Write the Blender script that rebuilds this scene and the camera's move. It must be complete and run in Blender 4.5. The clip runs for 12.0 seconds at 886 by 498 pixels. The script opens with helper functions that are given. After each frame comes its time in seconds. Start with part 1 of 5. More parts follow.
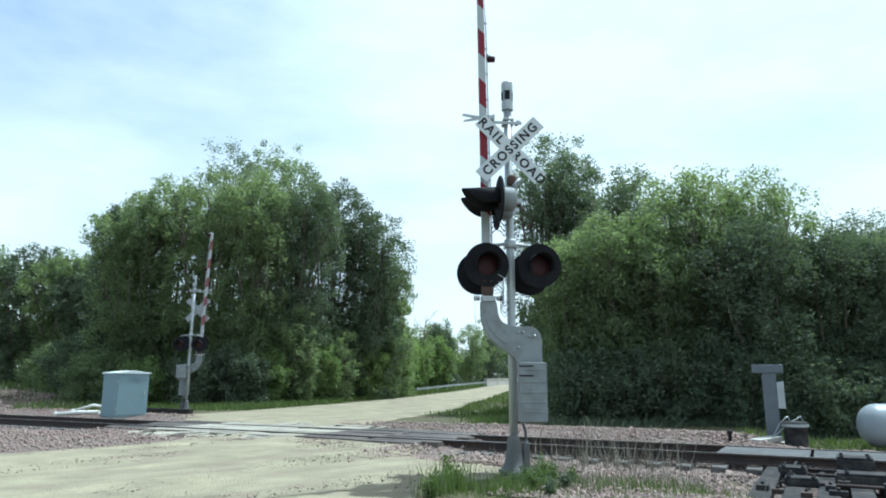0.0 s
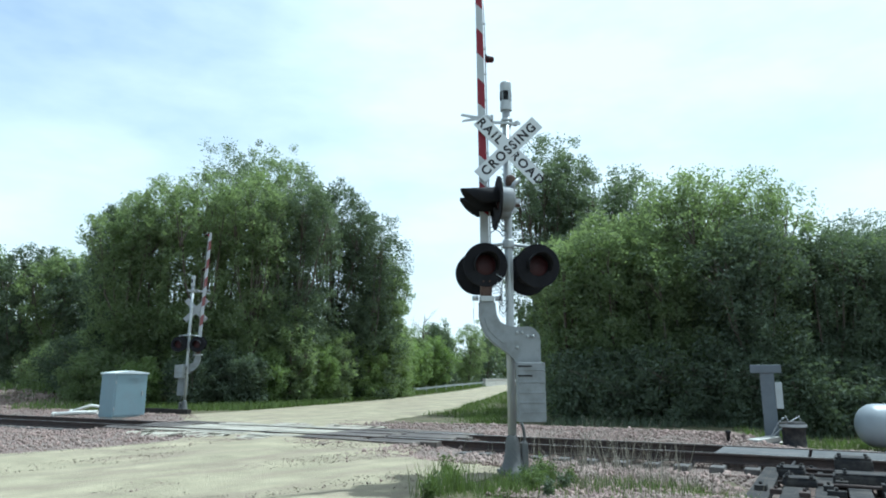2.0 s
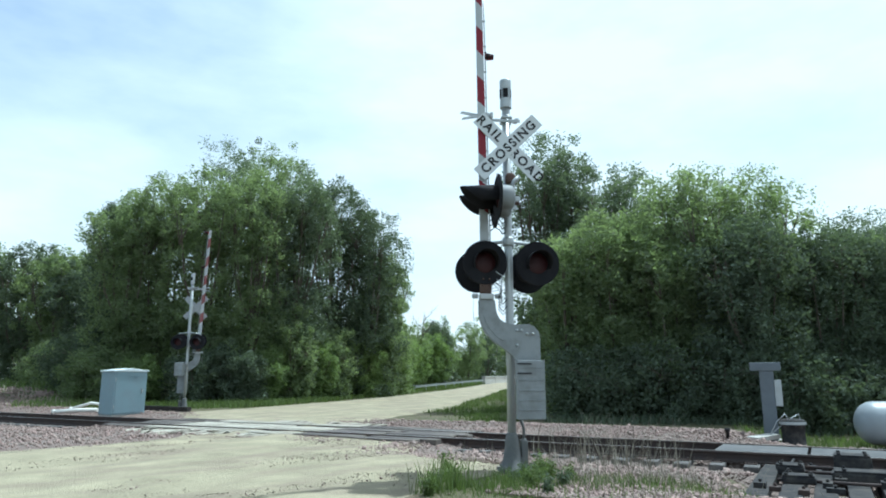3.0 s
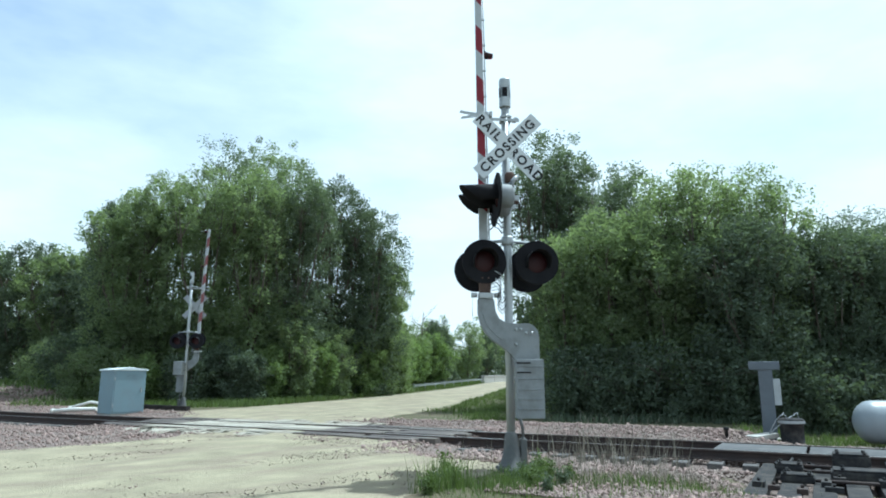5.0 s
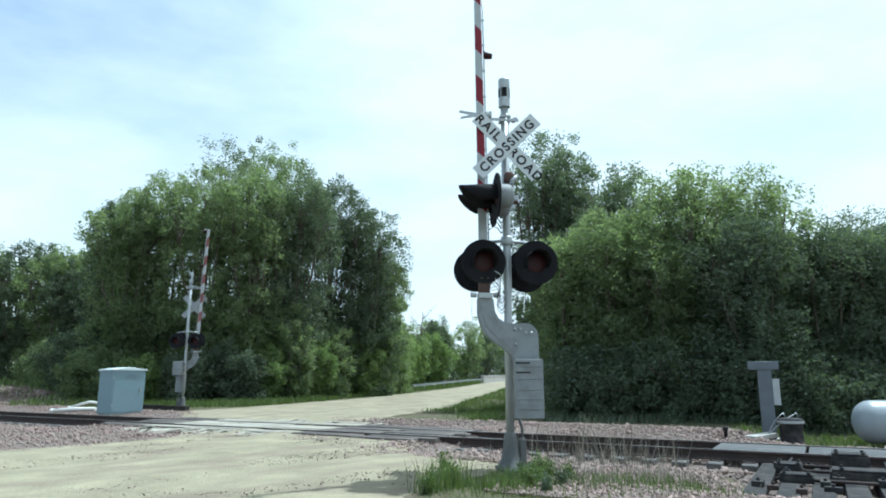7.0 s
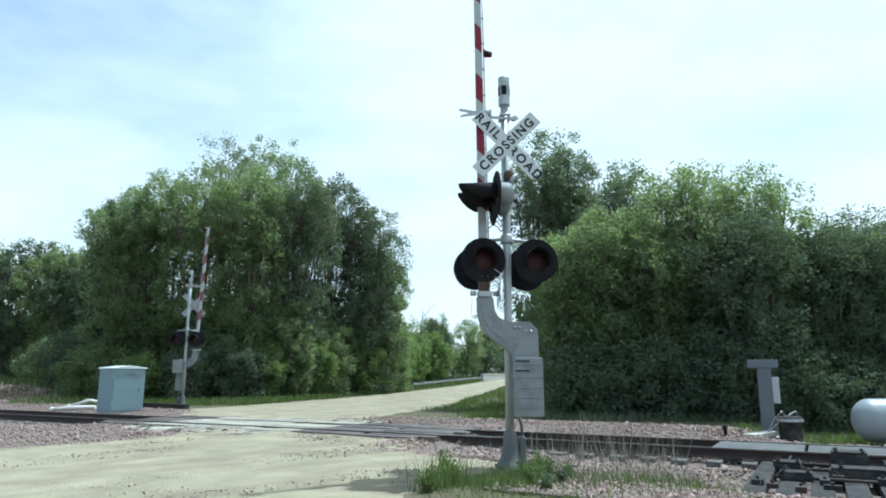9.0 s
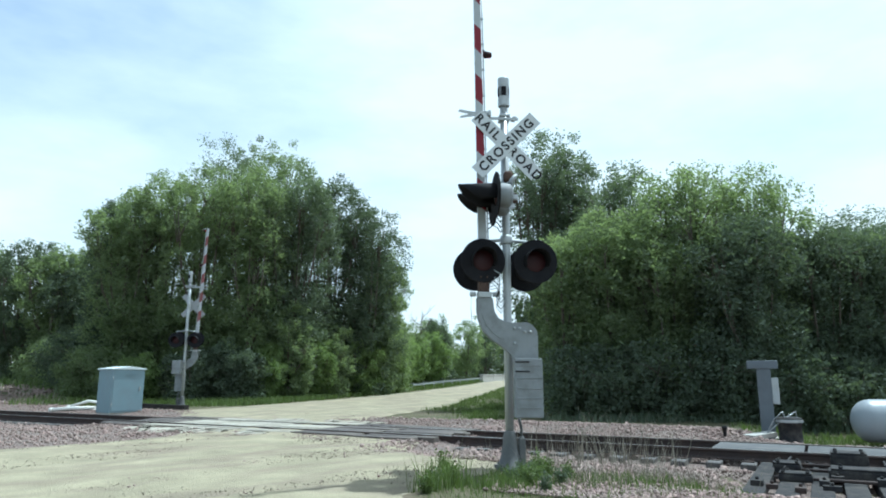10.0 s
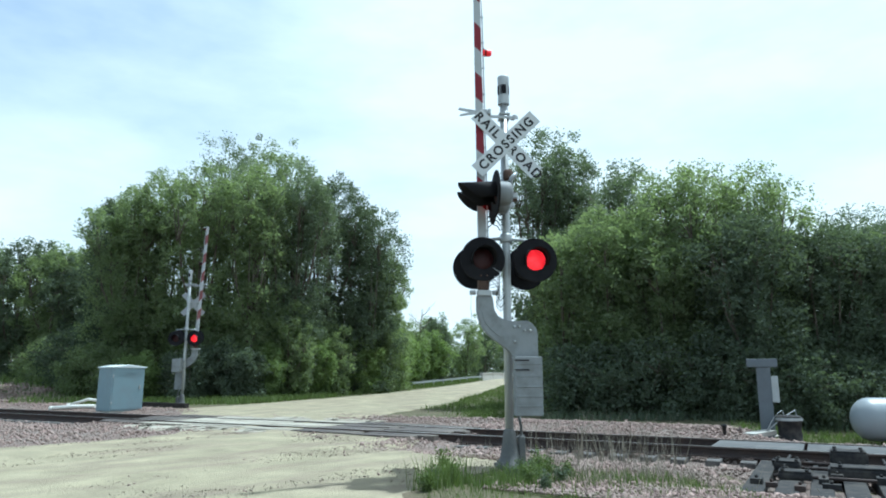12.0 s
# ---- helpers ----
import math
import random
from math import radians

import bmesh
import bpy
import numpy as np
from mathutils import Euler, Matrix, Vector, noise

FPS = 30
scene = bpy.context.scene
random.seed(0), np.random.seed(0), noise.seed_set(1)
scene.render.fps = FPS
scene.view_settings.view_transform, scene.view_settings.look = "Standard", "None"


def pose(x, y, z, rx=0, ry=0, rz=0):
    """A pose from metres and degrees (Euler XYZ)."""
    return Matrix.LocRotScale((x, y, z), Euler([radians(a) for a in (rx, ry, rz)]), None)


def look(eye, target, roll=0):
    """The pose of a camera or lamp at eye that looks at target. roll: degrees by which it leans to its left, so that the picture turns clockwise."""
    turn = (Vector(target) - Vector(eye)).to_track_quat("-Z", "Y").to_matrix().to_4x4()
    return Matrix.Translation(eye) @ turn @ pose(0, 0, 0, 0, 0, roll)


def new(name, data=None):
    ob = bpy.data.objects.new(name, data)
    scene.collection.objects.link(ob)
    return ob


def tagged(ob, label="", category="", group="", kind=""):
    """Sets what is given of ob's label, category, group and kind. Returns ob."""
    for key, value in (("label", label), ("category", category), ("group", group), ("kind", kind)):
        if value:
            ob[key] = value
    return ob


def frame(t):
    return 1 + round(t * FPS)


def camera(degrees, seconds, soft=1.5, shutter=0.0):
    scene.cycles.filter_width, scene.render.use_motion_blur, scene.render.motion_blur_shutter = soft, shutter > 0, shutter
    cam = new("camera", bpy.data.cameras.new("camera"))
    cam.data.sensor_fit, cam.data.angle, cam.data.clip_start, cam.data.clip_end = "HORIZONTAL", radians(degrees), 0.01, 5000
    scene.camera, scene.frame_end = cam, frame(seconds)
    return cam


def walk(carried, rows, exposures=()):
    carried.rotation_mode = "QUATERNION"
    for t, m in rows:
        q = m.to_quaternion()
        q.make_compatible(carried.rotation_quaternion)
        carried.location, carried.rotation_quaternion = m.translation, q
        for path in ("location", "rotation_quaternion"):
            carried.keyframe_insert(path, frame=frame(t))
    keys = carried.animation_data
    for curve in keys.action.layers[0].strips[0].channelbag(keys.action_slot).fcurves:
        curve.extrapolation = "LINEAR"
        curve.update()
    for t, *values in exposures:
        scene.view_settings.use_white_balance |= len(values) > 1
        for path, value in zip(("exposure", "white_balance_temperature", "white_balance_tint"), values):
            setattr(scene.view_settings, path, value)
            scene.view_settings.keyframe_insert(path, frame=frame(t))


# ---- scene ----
# ---------------- camera: stands on the gravel, hand-held, turning a little
EYE = (0.0, 0.0, 1.25)
TILT, LENS = 100.98, 67.2
# seconds, turn to the left and turn upwards in degrees
TURNS = [(0.0, .223, .263), (0.5, .206, .240), (1.0, .190, .240), (1.5, .155, .290), (2.0, .098, .275), (2.5, .075, .166),
         (3.0, .072, .080), (4.0, .03, .03), (5.0, 0, 0), (5.5, 0, 0), (6.0, 0, 0), (6.5, -.06, 0), (7.0, -.055, -.006),
         (8.0, -.065, -.08), (9.0, -.074, -.145), (9.5, -.080, -.085), (10.0, -.110, -.082), (10.5, -.100, -.120), (11.0, -.113, -.035),
         (11.5, -.119, -.145), (12.0, -.125, -.222)]
cam = camera(LENS, 12.0, soft=1.9)
walk(cam, [(t, pose(*EYE, TILT + up, 0, left)) for t, left, up in TURNS], exposures=((0, 0.60, 5170, -2), (12, 0.60, 5170, -2)))

# ---------------- daylight: high sun behind a thin veil of cloud
SUN_AZIMUTH, SUN_HEIGHT = 50.0, 66.0          # degrees to the right of the view, and above the horizon
world = bpy.data.worlds.new("sky")
world.use_nodes = True
scene.world = world


def sky_nodes():
    nt = world.node_tree
    nt.nodes.clear()
    N, L = nt.nodes.new, nt.links.new
    out, bg = N("ShaderNodeOutputWorld"), N("ShaderNodeBackground")
    sky = N("ShaderNodeTexSky")
    sky.sky_type, sky.sun_disc = "NISHITA", False
    sky.sun_elevation, sky.sun_rotation = radians(SUN_HEIGHT), radians(SUN_AZIMUTH)
    sky.dust_density, sky.air_density = 1.2, 1.5
    tex, mp, sep = N("ShaderNodeTexCoord"), N("ShaderNodeMapping"), N("ShaderNodeSeparateXYZ")
    mp.inputs["Scale"].default_value = (1.0, 1.0, 2.6)
    mp.inputs["Location"].default_value = (0.35, 0.2, 0.1)
    no = N("ShaderNodeTexNoise")
    no.inputs["Scale"].default_value, no.inputs["Detail"].default_value, no.inputs["Roughness"].default_value = 1.7, 6, 0.55
    ramp = N("ShaderNodeValToRGB")
    ramp.color_ramp.elements[0].position, ramp.color_ramp.elements[1].position = 0.22, 0.56
    ramp.color_ramp.elements[0].color = (0.30, 0.30, 0.30, 1)
    ramp.color_ramp.elements[1].color = (0.95, 0.95, 0.95, 1)
    mix = N("ShaderNodeMix")
    mix.data_type = "RGBA"
    mix.inputs[7].default_value = (8.6, 8.7, 8.4, 1)
    L(tex.outputs["Generated"], mp.inputs["Vector"])
    L(mp.outputs[0], no.inputs["Vector"])
    lean, add = N("ShaderNodeMath"), N("ShaderNodeMath")
    lean.operation, lean.inputs[1].default_value = "MULTIPLY", 0.30
    L(tex.outputs["Generated"], sep.inputs[0])
    L(sep.outputs[0], lean.inputs[0])
    L(no.outputs[0], add.inputs[0])
    L(lean.outputs[0], add.inputs[1])
    L(add.outputs[0], ramp.inputs[0])
    L(ramp.outputs[0], mix.inputs[0])
    L(sky.outputs[0], mix.inputs[6])
    L(mix.outputs[2], bg.inputs[0])
    bg.inputs[1].default_value = 0.088
    L(bg.outputs[0], out.inputs[0])


sky_nodes()
sun = new("sun", bpy.data.lights.new("sun", "SUN"))
sun.data.energy, sun.data.angle, sun.data.color = 4.2, radians(1.2), (1.0, 0.95, 0.86)
sa, se = radians(SUN_AZIMUTH), radians(SUN_HEIGHT)
sun.matrix_world = look((30 * math.sin(sa) * math.cos(se), 30 * math.cos(sa) * math.cos(se), 30 * math.sin(se)), (0, 0, 0))


# ---------------- materials
def material(name, base, rough=0.7, metal=0.0, spread=0.25, scale=6.0, fine=60.0, bump=0.25, depth=0.01, per="island", stain=None, stain_scale=1.3,
             stain_amount=0.5, space="Object", spec=0.3, through_leaf=0.0, streak=None):
    """Grain at two scales, stains, relief, and a little change from piece to piece."""
    m = bpy.data.materials.new(name)
    m.use_nodes = True
    nt = m.node_tree
    nt.nodes.clear()
    N, L = nt.nodes.new, nt.links.new
    out, bs = N("ShaderNodeOutputMaterial"), N("ShaderNodeBsdfPrincipled")
    tex = N("ShaderNodeTexCoord")
    geo = N("ShaderNodeNewGeometry")
    info = N("ShaderNodeObjectInfo")
    where = geo.outputs["Position"] if space == "World" else tex.outputs[space]
    big, small = N("ShaderNodeTexNoise"), N("ShaderNodeTexNoise")
    for n, sc, det in ((big, scale, 5), (small, fine, 3)):
        n.inputs["Scale"].default_value, n.inputs["Detail"].default_value = sc, det
        L(where, n.inputs["Vector"])
    def math_node(op, a, b):
        q = N("ShaderNodeMath")
        q.operation = op
        for k, v in enumerate((a, b)):
            if isinstance(v, (int, float)):
                q.inputs[k].default_value = v
            else:
                L(v, q.inputs[k])
        return q.outputs[0]
    vary = math_node("ADD", math_node("MULTIPLY", big.outputs[0], 0.55), math_node("MULTIPLY", small.outputs[0], 0.45))
    rnd = geo.outputs["Random Per Island"] if per == "island" else info.outputs["Random"]
    vary = math_node("ADD", vary, math_node("MULTIPLY", math_node("SUBTRACT", rnd, 0.5), 0.6 if per else 0.0))
    gain = math_node("ADD", 1 - spread * 1.0, math_node("MULTIPLY", vary, 2 * spread))
    col = N("ShaderNodeMix")
    col.data_type, col.blend_type = "RGBA", "MULTIPLY"
    col.inputs[0].default_value = 1
    col.inputs[6].default_value = (*base, 1)
    grey = N("ShaderNodeCombineXYZ")
    for k in range(3):
        L(gain, grey.inputs[k])
    L(grey.outputs[0], col.inputs[7])
    colour = col.outputs[2]
    if stain:
        sn, rp, mx = N("ShaderNodeTexNoise"), N("ShaderNodeValToRGB"), N("ShaderNodeMix")
        sn.inputs["Scale"].default_value, sn.inputs["Detail"].default_value, sn.inputs["Roughness"].default_value = stain_scale, 7, 0.65
        along = where
        if streak:
            t1, t2 = N("ShaderNodeMapping"), N("ShaderNodeMapping")
            t1.inputs["Rotation"].default_value = (0, 0, radians(-streak[0]))
            t2.inputs["Scale"].default_value = (streak[1], 1, 1)
            L(where, t1.inputs[0])
            L(t1.outputs[0], t2.inputs[0])
            along = t2.outputs[0]
        L(along, sn.inputs["Vector"])
        rp.color_ramp.elements[0].position, rp.color_ramp.elements[1].position = 0.45, 0.62
        L(sn.outputs[0], rp.inputs[0])
        mx.data_type = "RGBA"
        L(math_node("MULTIPLY", rp.outputs[0], stain_amount), mx.inputs[0])
        L(colour, mx.inputs[6])
        mx.inputs[7].default_value = (*stain, 1)
        colour = mx.outputs[2]
    L(colour, bs.inputs["Base Color"])
    bs.inputs["Metallic"].default_value = metal
    bs.inputs["Specular IOR Level"].default_value = spec
    L(math_node("ADD", rough - 0.1, math_node("MULTIPLY", small.outputs[0], 0.2)), bs.inputs["Roughness"])
    if bump:
        bp = N("ShaderNodeBump")
        bp.inputs["Strength"].default_value, bp.inputs["Distance"].default_value = bump, depth
        L(math_node("ADD", small.outputs[0], big.outputs[0]), bp.inputs["Height"])
        L(bp.outputs[0], bs.inputs["Normal"])
    shade = bs.outputs[0]
    if through_leaf:
        tr, ms = N("ShaderNodeBsdfTranslucent"), N("ShaderNodeMixShader")
        warm = N("ShaderNodeMix")
        warm.data_type, warm.blend_type = "RGBA", "MULTIPLY"
        warm.inputs[0].default_value = 1
        L(colour, warm.inputs[6])
        warm.inputs[7].default_value = (1.18, 1.28, 0.68, 1)
        L(warm.outputs[2], tr.inputs[0])
        ms.inputs[0].default_value = through_leaf
        L(shade, ms.inputs[1])
        L(tr.outputs[0], ms.inputs[2])
        shade = ms.outputs[0]
    L(shade, out.inputs[0])
    return m


def glow(name, colour, strength):
    m = bpy.data.materials.new(name)
    m.use_nodes = True
    bs = m.node_tree.nodes["Principled BSDF"]
    bs.inputs["Base Color"].default_value = (*colour, 1)
    bs.inputs["Emission Color"].default_value = (*colour, 1)
    nt = m.node_tree
    tex, cells, ramp, gain = [nt.nodes.new(k) for k in ("ShaderNodeTexCoord", "ShaderNodeTexVoronoi", "ShaderNodeMapRange", "ShaderNodeMath")]
    cells.inputs["Scale"].default_value = 48
    ramp.inputs["From Max"].default_value, ramp.inputs["To Min"].default_value, ramp.inputs["To Max"].default_value = 0.7, 1.7, 0.10
    gain.operation, gain.inputs[1].default_value = "MULTIPLY", strength
    nt.links.new(tex.outputs["Object"], cells.inputs["Vector"])
    nt.links.new(cells.outputs["Distance"], ramp.inputs["Value"])
    nt.links.new(ramp.outputs[0], gain.inputs[0])
    nt.links.new(gain.outputs[0], bs.inputs["Emission Strength"])
    bs.inputs["Roughness"].default_value = 0.3
    return m


GALV = material("galvanised_steel", (0.40, 0.42, 0.43), 0.5, 0.5, 0.16, 9, 90, 0.1, 0.003, per="", stain=(0.36, 0.37, 0.37), stain_amount=0.4, stain_scale=5)
ALU = material("cast_aluminium", (0.25, 0.265, 0.275), 0.7, 0.15, 0.16, 7, 120, 0.15, 0.003, per="", stain=(0.17, 0.175, 0.175), stain_amount=0.6, stain_scale=4)
SIGNWHITE = material("white_sign_sheet", (0.58, 0.60, 0.62), 0.45, 0, 0.08, 5, 60, 0.04, 0.002, per="", stain=(0.46, 0.46, 0.44), stain_amount=0.3, stain_scale=3)
SIGNBLACK = material("black_sign_paint", (0.015, 0.015, 0.017), 0.5, 0, 0.2, 5, 60, 0.03, 0.002, per="")
BLACK = material("black_lamp_paint", (0.013, 0.013, 0.016), 0.85, 0, 0.3, 6, 70, 0.08, 0.002, per="", stain=(0.02, 0.02, 0.022), stain_amount=0.5, stain_scale=5, spec=0.15)
ARMWHITE = material("white_arm_reflective", (0.40, 0.42, 0.44), 0.5, 0, 0.1, 4, 50, 0.05, 0.002, per="", stain=(0.30, 0.30, 0.29), stain_amount=0.4, stain_scale=4)
ARMRED = material("red_arm_reflective", (0.17, 0.010, 0.022), 0.5, 0, 0.15, 4, 50, 0.05, 0.002, per="")
REDDARK = material("unlit_red_roundel", (0.032, 0.006, 0.008), 0.5, 0, 0.3, 20, 90, 0.2, 0.003, per="")
ARMFADED = material("faded_red_arm_back", (0.20, 0.085, 0.085), 0.6, 0, 0.2, 4, 50, 0.05, 0.002, per="")
SIGNBACK = material("bare_sign_back", (0.30, 0.31, 0.32), 0.55, 0.3, 0.12, 5, 60, 0.05, 0.002, per="")
REDLIT = glow("lit_red_roundel", (1.0, 0.018, 0.028), 1.05)
ARMLIT = glow("lit_arm_lamp", (0.9, 0.02, 0.03), 0.16)
CONCRETE = material("pale_concrete", (0.42, 0.41, 0.38), 0.85, 0, 0.2, 4, 60, 0.4, 0.006, per="", stain=(0.25, 0.23, 0.2), stain_amount=0.5, stain_scale=3)
CABINET = material("pale_blue_grey_enamel", (0.205, 0.288, 0.330), 0.45, 0.05, 0.08, 3, 60, 0.05, 0.002, per="", stain=(0.20, 0.25, 0.28), stain_amount=0.4, stain_scale=2.5)
RAILRUST = material("rusty_rail_steel", (0.046, 0.036, 0.034), 0.75, 0.2, 0.3, 8, 90, 0.3, 0.004, per="", stain=(0.075, 0.05, 0.04), stain_amount=0.6, stain_scale=4)
RAILTOP = material("polished_rail_head", (0.55, 0.54, 0.53), 0.28, 1.0, 0.1, 3, 80, 0.05, 0.001, per="")
TIE = material("creosoted_timber", (0.085, 0.080, 0.078), 0.9, 0, 0.35, 5, 80, 0.5, 0.01, per="object", stain=(0.15, 0.14, 0.135), stain_amount=0.6, stain_scale=4)
PLANK = material("dusty_crossing_timber", (0.33, 0.31, 0.262), 0.9, 0, 0.4, 4, 70, 0.5, 0.01, per="object", stain=(0.20, 0.178, 0.14), stain_amount=0.8, stain_scale=1.6)
PLANKDARK = material("tarred_crossing_timber", (0.085, 0.075, 0.072), 0.9, 0, 0.35, 4, 70, 0.5, 0.01, per="object", stain=(0.15, 0.13, 0.11), stain_amount=0.6, stain_scale=2.0)
BASEIRON = material("dirty_cast_iron", (0.115, 0.118, 0.12), 0.8, 0.1, 0.3, 7, 80, 0.3, 0.004, per="", stain=(0.19, 0.185, 0.175), stain_amount=0.5, stain_scale=5)
# lid enamel lightened to imitate the sky reflected on its top
LIDSKYLIT = material("skylit_enamel_lid", (0.60, 0.66, 0.68), 0.45, 0, 0.08, 3, 60, 0.05, 0.002, per="")
TARRED = material("tarred_old_timber", (0.030, 0.027, 0.026), 0.95, 0, 0.35, 5, 80, 0.5, 0.01, per="object", stain=(0.055, 0.048, 0.044), stain_amount=0.5, stain_scale=4, spec=0.15)
PANEL = material("grey_walkway_board", (0.085, 0.087, 0.09), 0.9, 0.0, 0.3, 4, 70, 0.3, 0.005, per="object", spec=0.15, stain=(0.16, 0.155, 0.15), stain_amount=0.5, stain_scale=3)
MACHINE = material("black_switch_machine_paint", (0.022, 0.022, 0.024), 0.8, 0.0, 0.4, 7, 70, 0.3, 0.004, per="", spec=0.2, stain=(0.09, 0.08, 0.07), stain_amount=0.5, stain_scale=6)
TANKWHITE = material("white_tank_paint", (0.27, 0.30, 0.325), 0.4, 0, 0.06, 2, 40, 0.03, 0.002, per="", stain=(0.23, 0.245, 0.255), stain_amount=0.35, stain_scale=2)
PVC = material("white_plastic_pipe", (0.72, 0.71, 0.66), 0.5, 0, 0.1, 4, 50, 0.05, 0.002, per="")
GREYBOX = material("grey_painted_steel", (0.135, 0.152, 0.172), 0.55, 0.1, 0.12, 4, 60, 0.06, 0.002, per="", stain=(0.10, 0.11, 0.125), stain_amount=0.4, stain_scale=4)
GUARD = material("galvanised_guardrail", (0.30, 0.32, 0.31), 0.6, 0.2, 0.15, 3, 50, 0.1, 0.003, per="")
STONE = material("pink_grey_ballast", (0.240, 0.176, 0.156), 0.9, 0, 0.55, 9, 80, 0.3, 0.004, stain=(0.27, 0.235, 0.20), stain_amount=0.5, stain_scale=1.2, space="World")
BALLASTBED = material("ballast_bed", (0.185, 0.140, 0.122), 0.9, 0, 0.7, 22, 60, 1.0, 0.04, per="", stain=(0.21, 0.185, 0.16), stain_amount=0.5, stain_scale=0.7, space="World")
GRAVEL = material("beige_road_gravel", (0.282, 0.252, 0.170), 0.9, 0, 0.95, 1.3, 42, 1.0, 0.03, per="", stain=(0.190, 0.150, 0.116), stain_amount=0.62, stain_scale=1.3, streak=(48, 0.34), space="World")
DUST = material("pale_packed_fines", (0.335, 0.315, 0.26), 0.95, 0, 0.6, 6, 34, 0.8, 0.02, per="", stain=(0.21, 0.185, 0.145), stain_amount=0.85, stain_scale=1.4, streak=(-29, 0.35), space="World")
PEBBLE = material("loose_road_stones", (0.25, 0.22, 0.165), 0.9, 0, 0.55, 9, 80, 0.3, 0.004, space="World")
EARTH = material("grassy_earth", (0.075, 0.075, 0.035), 0.95, 0, 0.5, 2.5, 40, 0.8, 0.03, per="", stain=(0.125, 0.10, 0.07), stain_amount=0.8, stain_scale=0.9, space="World")
BARK = material("grey_brown_bark", (0.12, 0.10, 0.08), 0.9, 0, 0.35, 6, 40, 0.7, 0.02, per="")
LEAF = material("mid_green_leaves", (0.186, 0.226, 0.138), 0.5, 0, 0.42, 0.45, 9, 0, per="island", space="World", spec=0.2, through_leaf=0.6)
# darker leaf colour; in the wood behind the railway it stands in for shade
LEAFDARK = material("dark_and_shade_leaves", (0.108, 0.134, 0.098), 0.6, 0, 0.42, 0.45, 9, 0, per="island", space="World", spec=0.05, through_leaf=0.36)
LEAFPALE = material("grey_green_leaves", (0.140, 0.172, 0.122), 0.45, 0, 0.4, 0.45, 9, 0, per="island", space="World", spec=0.12, through_leaf=0.42)
LEAFYOUNG = material("yellow_green_leaves", (0.178, 0.235, 0.100), 0.5, 0, 0.4, 0.6, 9, 0, per="island", space="World", spec=0.12, through_leaf=0.42)
GRASS = material("green_grass_blades", (0.112, 0.152, 0.052), 0.6, 0, 0.6, 1.2, 20, 0, per="island", space="World", spec=0.3, through_leaf=0.35)
RUSTBROWN = material("rusty_brown_iron", (0.075, 0.05, 0.042), 0.85, 0.1, 0.3, 8, 80, 0.3, 0.004, per="", stain=(0.12, 0.075, 0.055), stain_amount=0.6, stain_scale=6)
STRAW = material("dry_weed_stalks", (0.23, 0.21, 0.165), 0.8, 0, 0.5, 3, 20, 0, per="island", space="World", spec=0.2)


# ---------------- building helpers
def obj(name, mesh, mats, parent=None, label=""):
    for q in mats if isinstance(mats, (list, tuple)) else [mats]:
        mesh.materials.append(q)
    ob = new(name, mesh)
    ob.parent = parent
    if label:
        ob["label"] = label
    return ob


def part(name, bm, mats, parent=None, label="", smooth=False):
    me = bpy.data.meshes.new(name)
    bmesh.ops.recalc_face_normals(bm, faces=bm.faces)
    bm.to_mesh(me)
    bm.free()
    if smooth:
        me.polygons.foreach_set("use_smooth", [True] * len(me.polygons))
    return obj(name, me, mats, parent, label)


def thing(name, m, label, category, group="", kind=""):
    ob = tagged(new(name), label, category, group, kind)
    ob.matrix_basis = m
    return ob


def box(bm, centre, size, m=Matrix(), bevel=0.0, mat=0):
    r = bmesh.ops.create_cube(bm, size=1, matrix=m @ Matrix.Translation(centre) @ Matrix.Diagonal((*size, 1)))
    vs = set(r["verts"])
    fs = [f for f in bm.faces if all(v in vs for v in f.verts)]
    for f in fs:
        f.material_index = mat
    if bevel:
        es = [e for e in bm.edges if all(v in vs for v in e.verts)]
        bmesh.ops.bevel(bm, geom=es, offset=bevel, segments=2, affect="EDGES", profile=0.6)


def lathe(bm, profile, m=Matrix(), seg=24, mat=0, arc=(0, 360), close=True, smooth=True):
    """A turned form about the local z axis; profile is a list of (radius, height)."""
    full = arc[1] - arc[0] >= 360
    rings = []
    k = seg if full else seg + 1
    for r, z in profile:
        ring = []
        for i in range(k):
            a = radians(arc[0] + (arc[1] - arc[0]) * i / seg)
            ring.append(bm.verts.new(m @ Vector((r * math.cos(a), r * math.sin(a), z))))
        rings.append(ring)
    for a, b in zip(rings, rings[1:]):
        for i in range(seg):
            j = (i + 1) % k
            f = bm.faces.new((a[i], a[j], b[j], b[i]))
            f.material_index, f.smooth = mat, smooth
    if close and full:
        for ring in (rings[0], rings[-1]):
            if profile[rings.index(ring)][0] > 1e-4:
                f = bm.faces.new(ring)
                f.material_index = mat


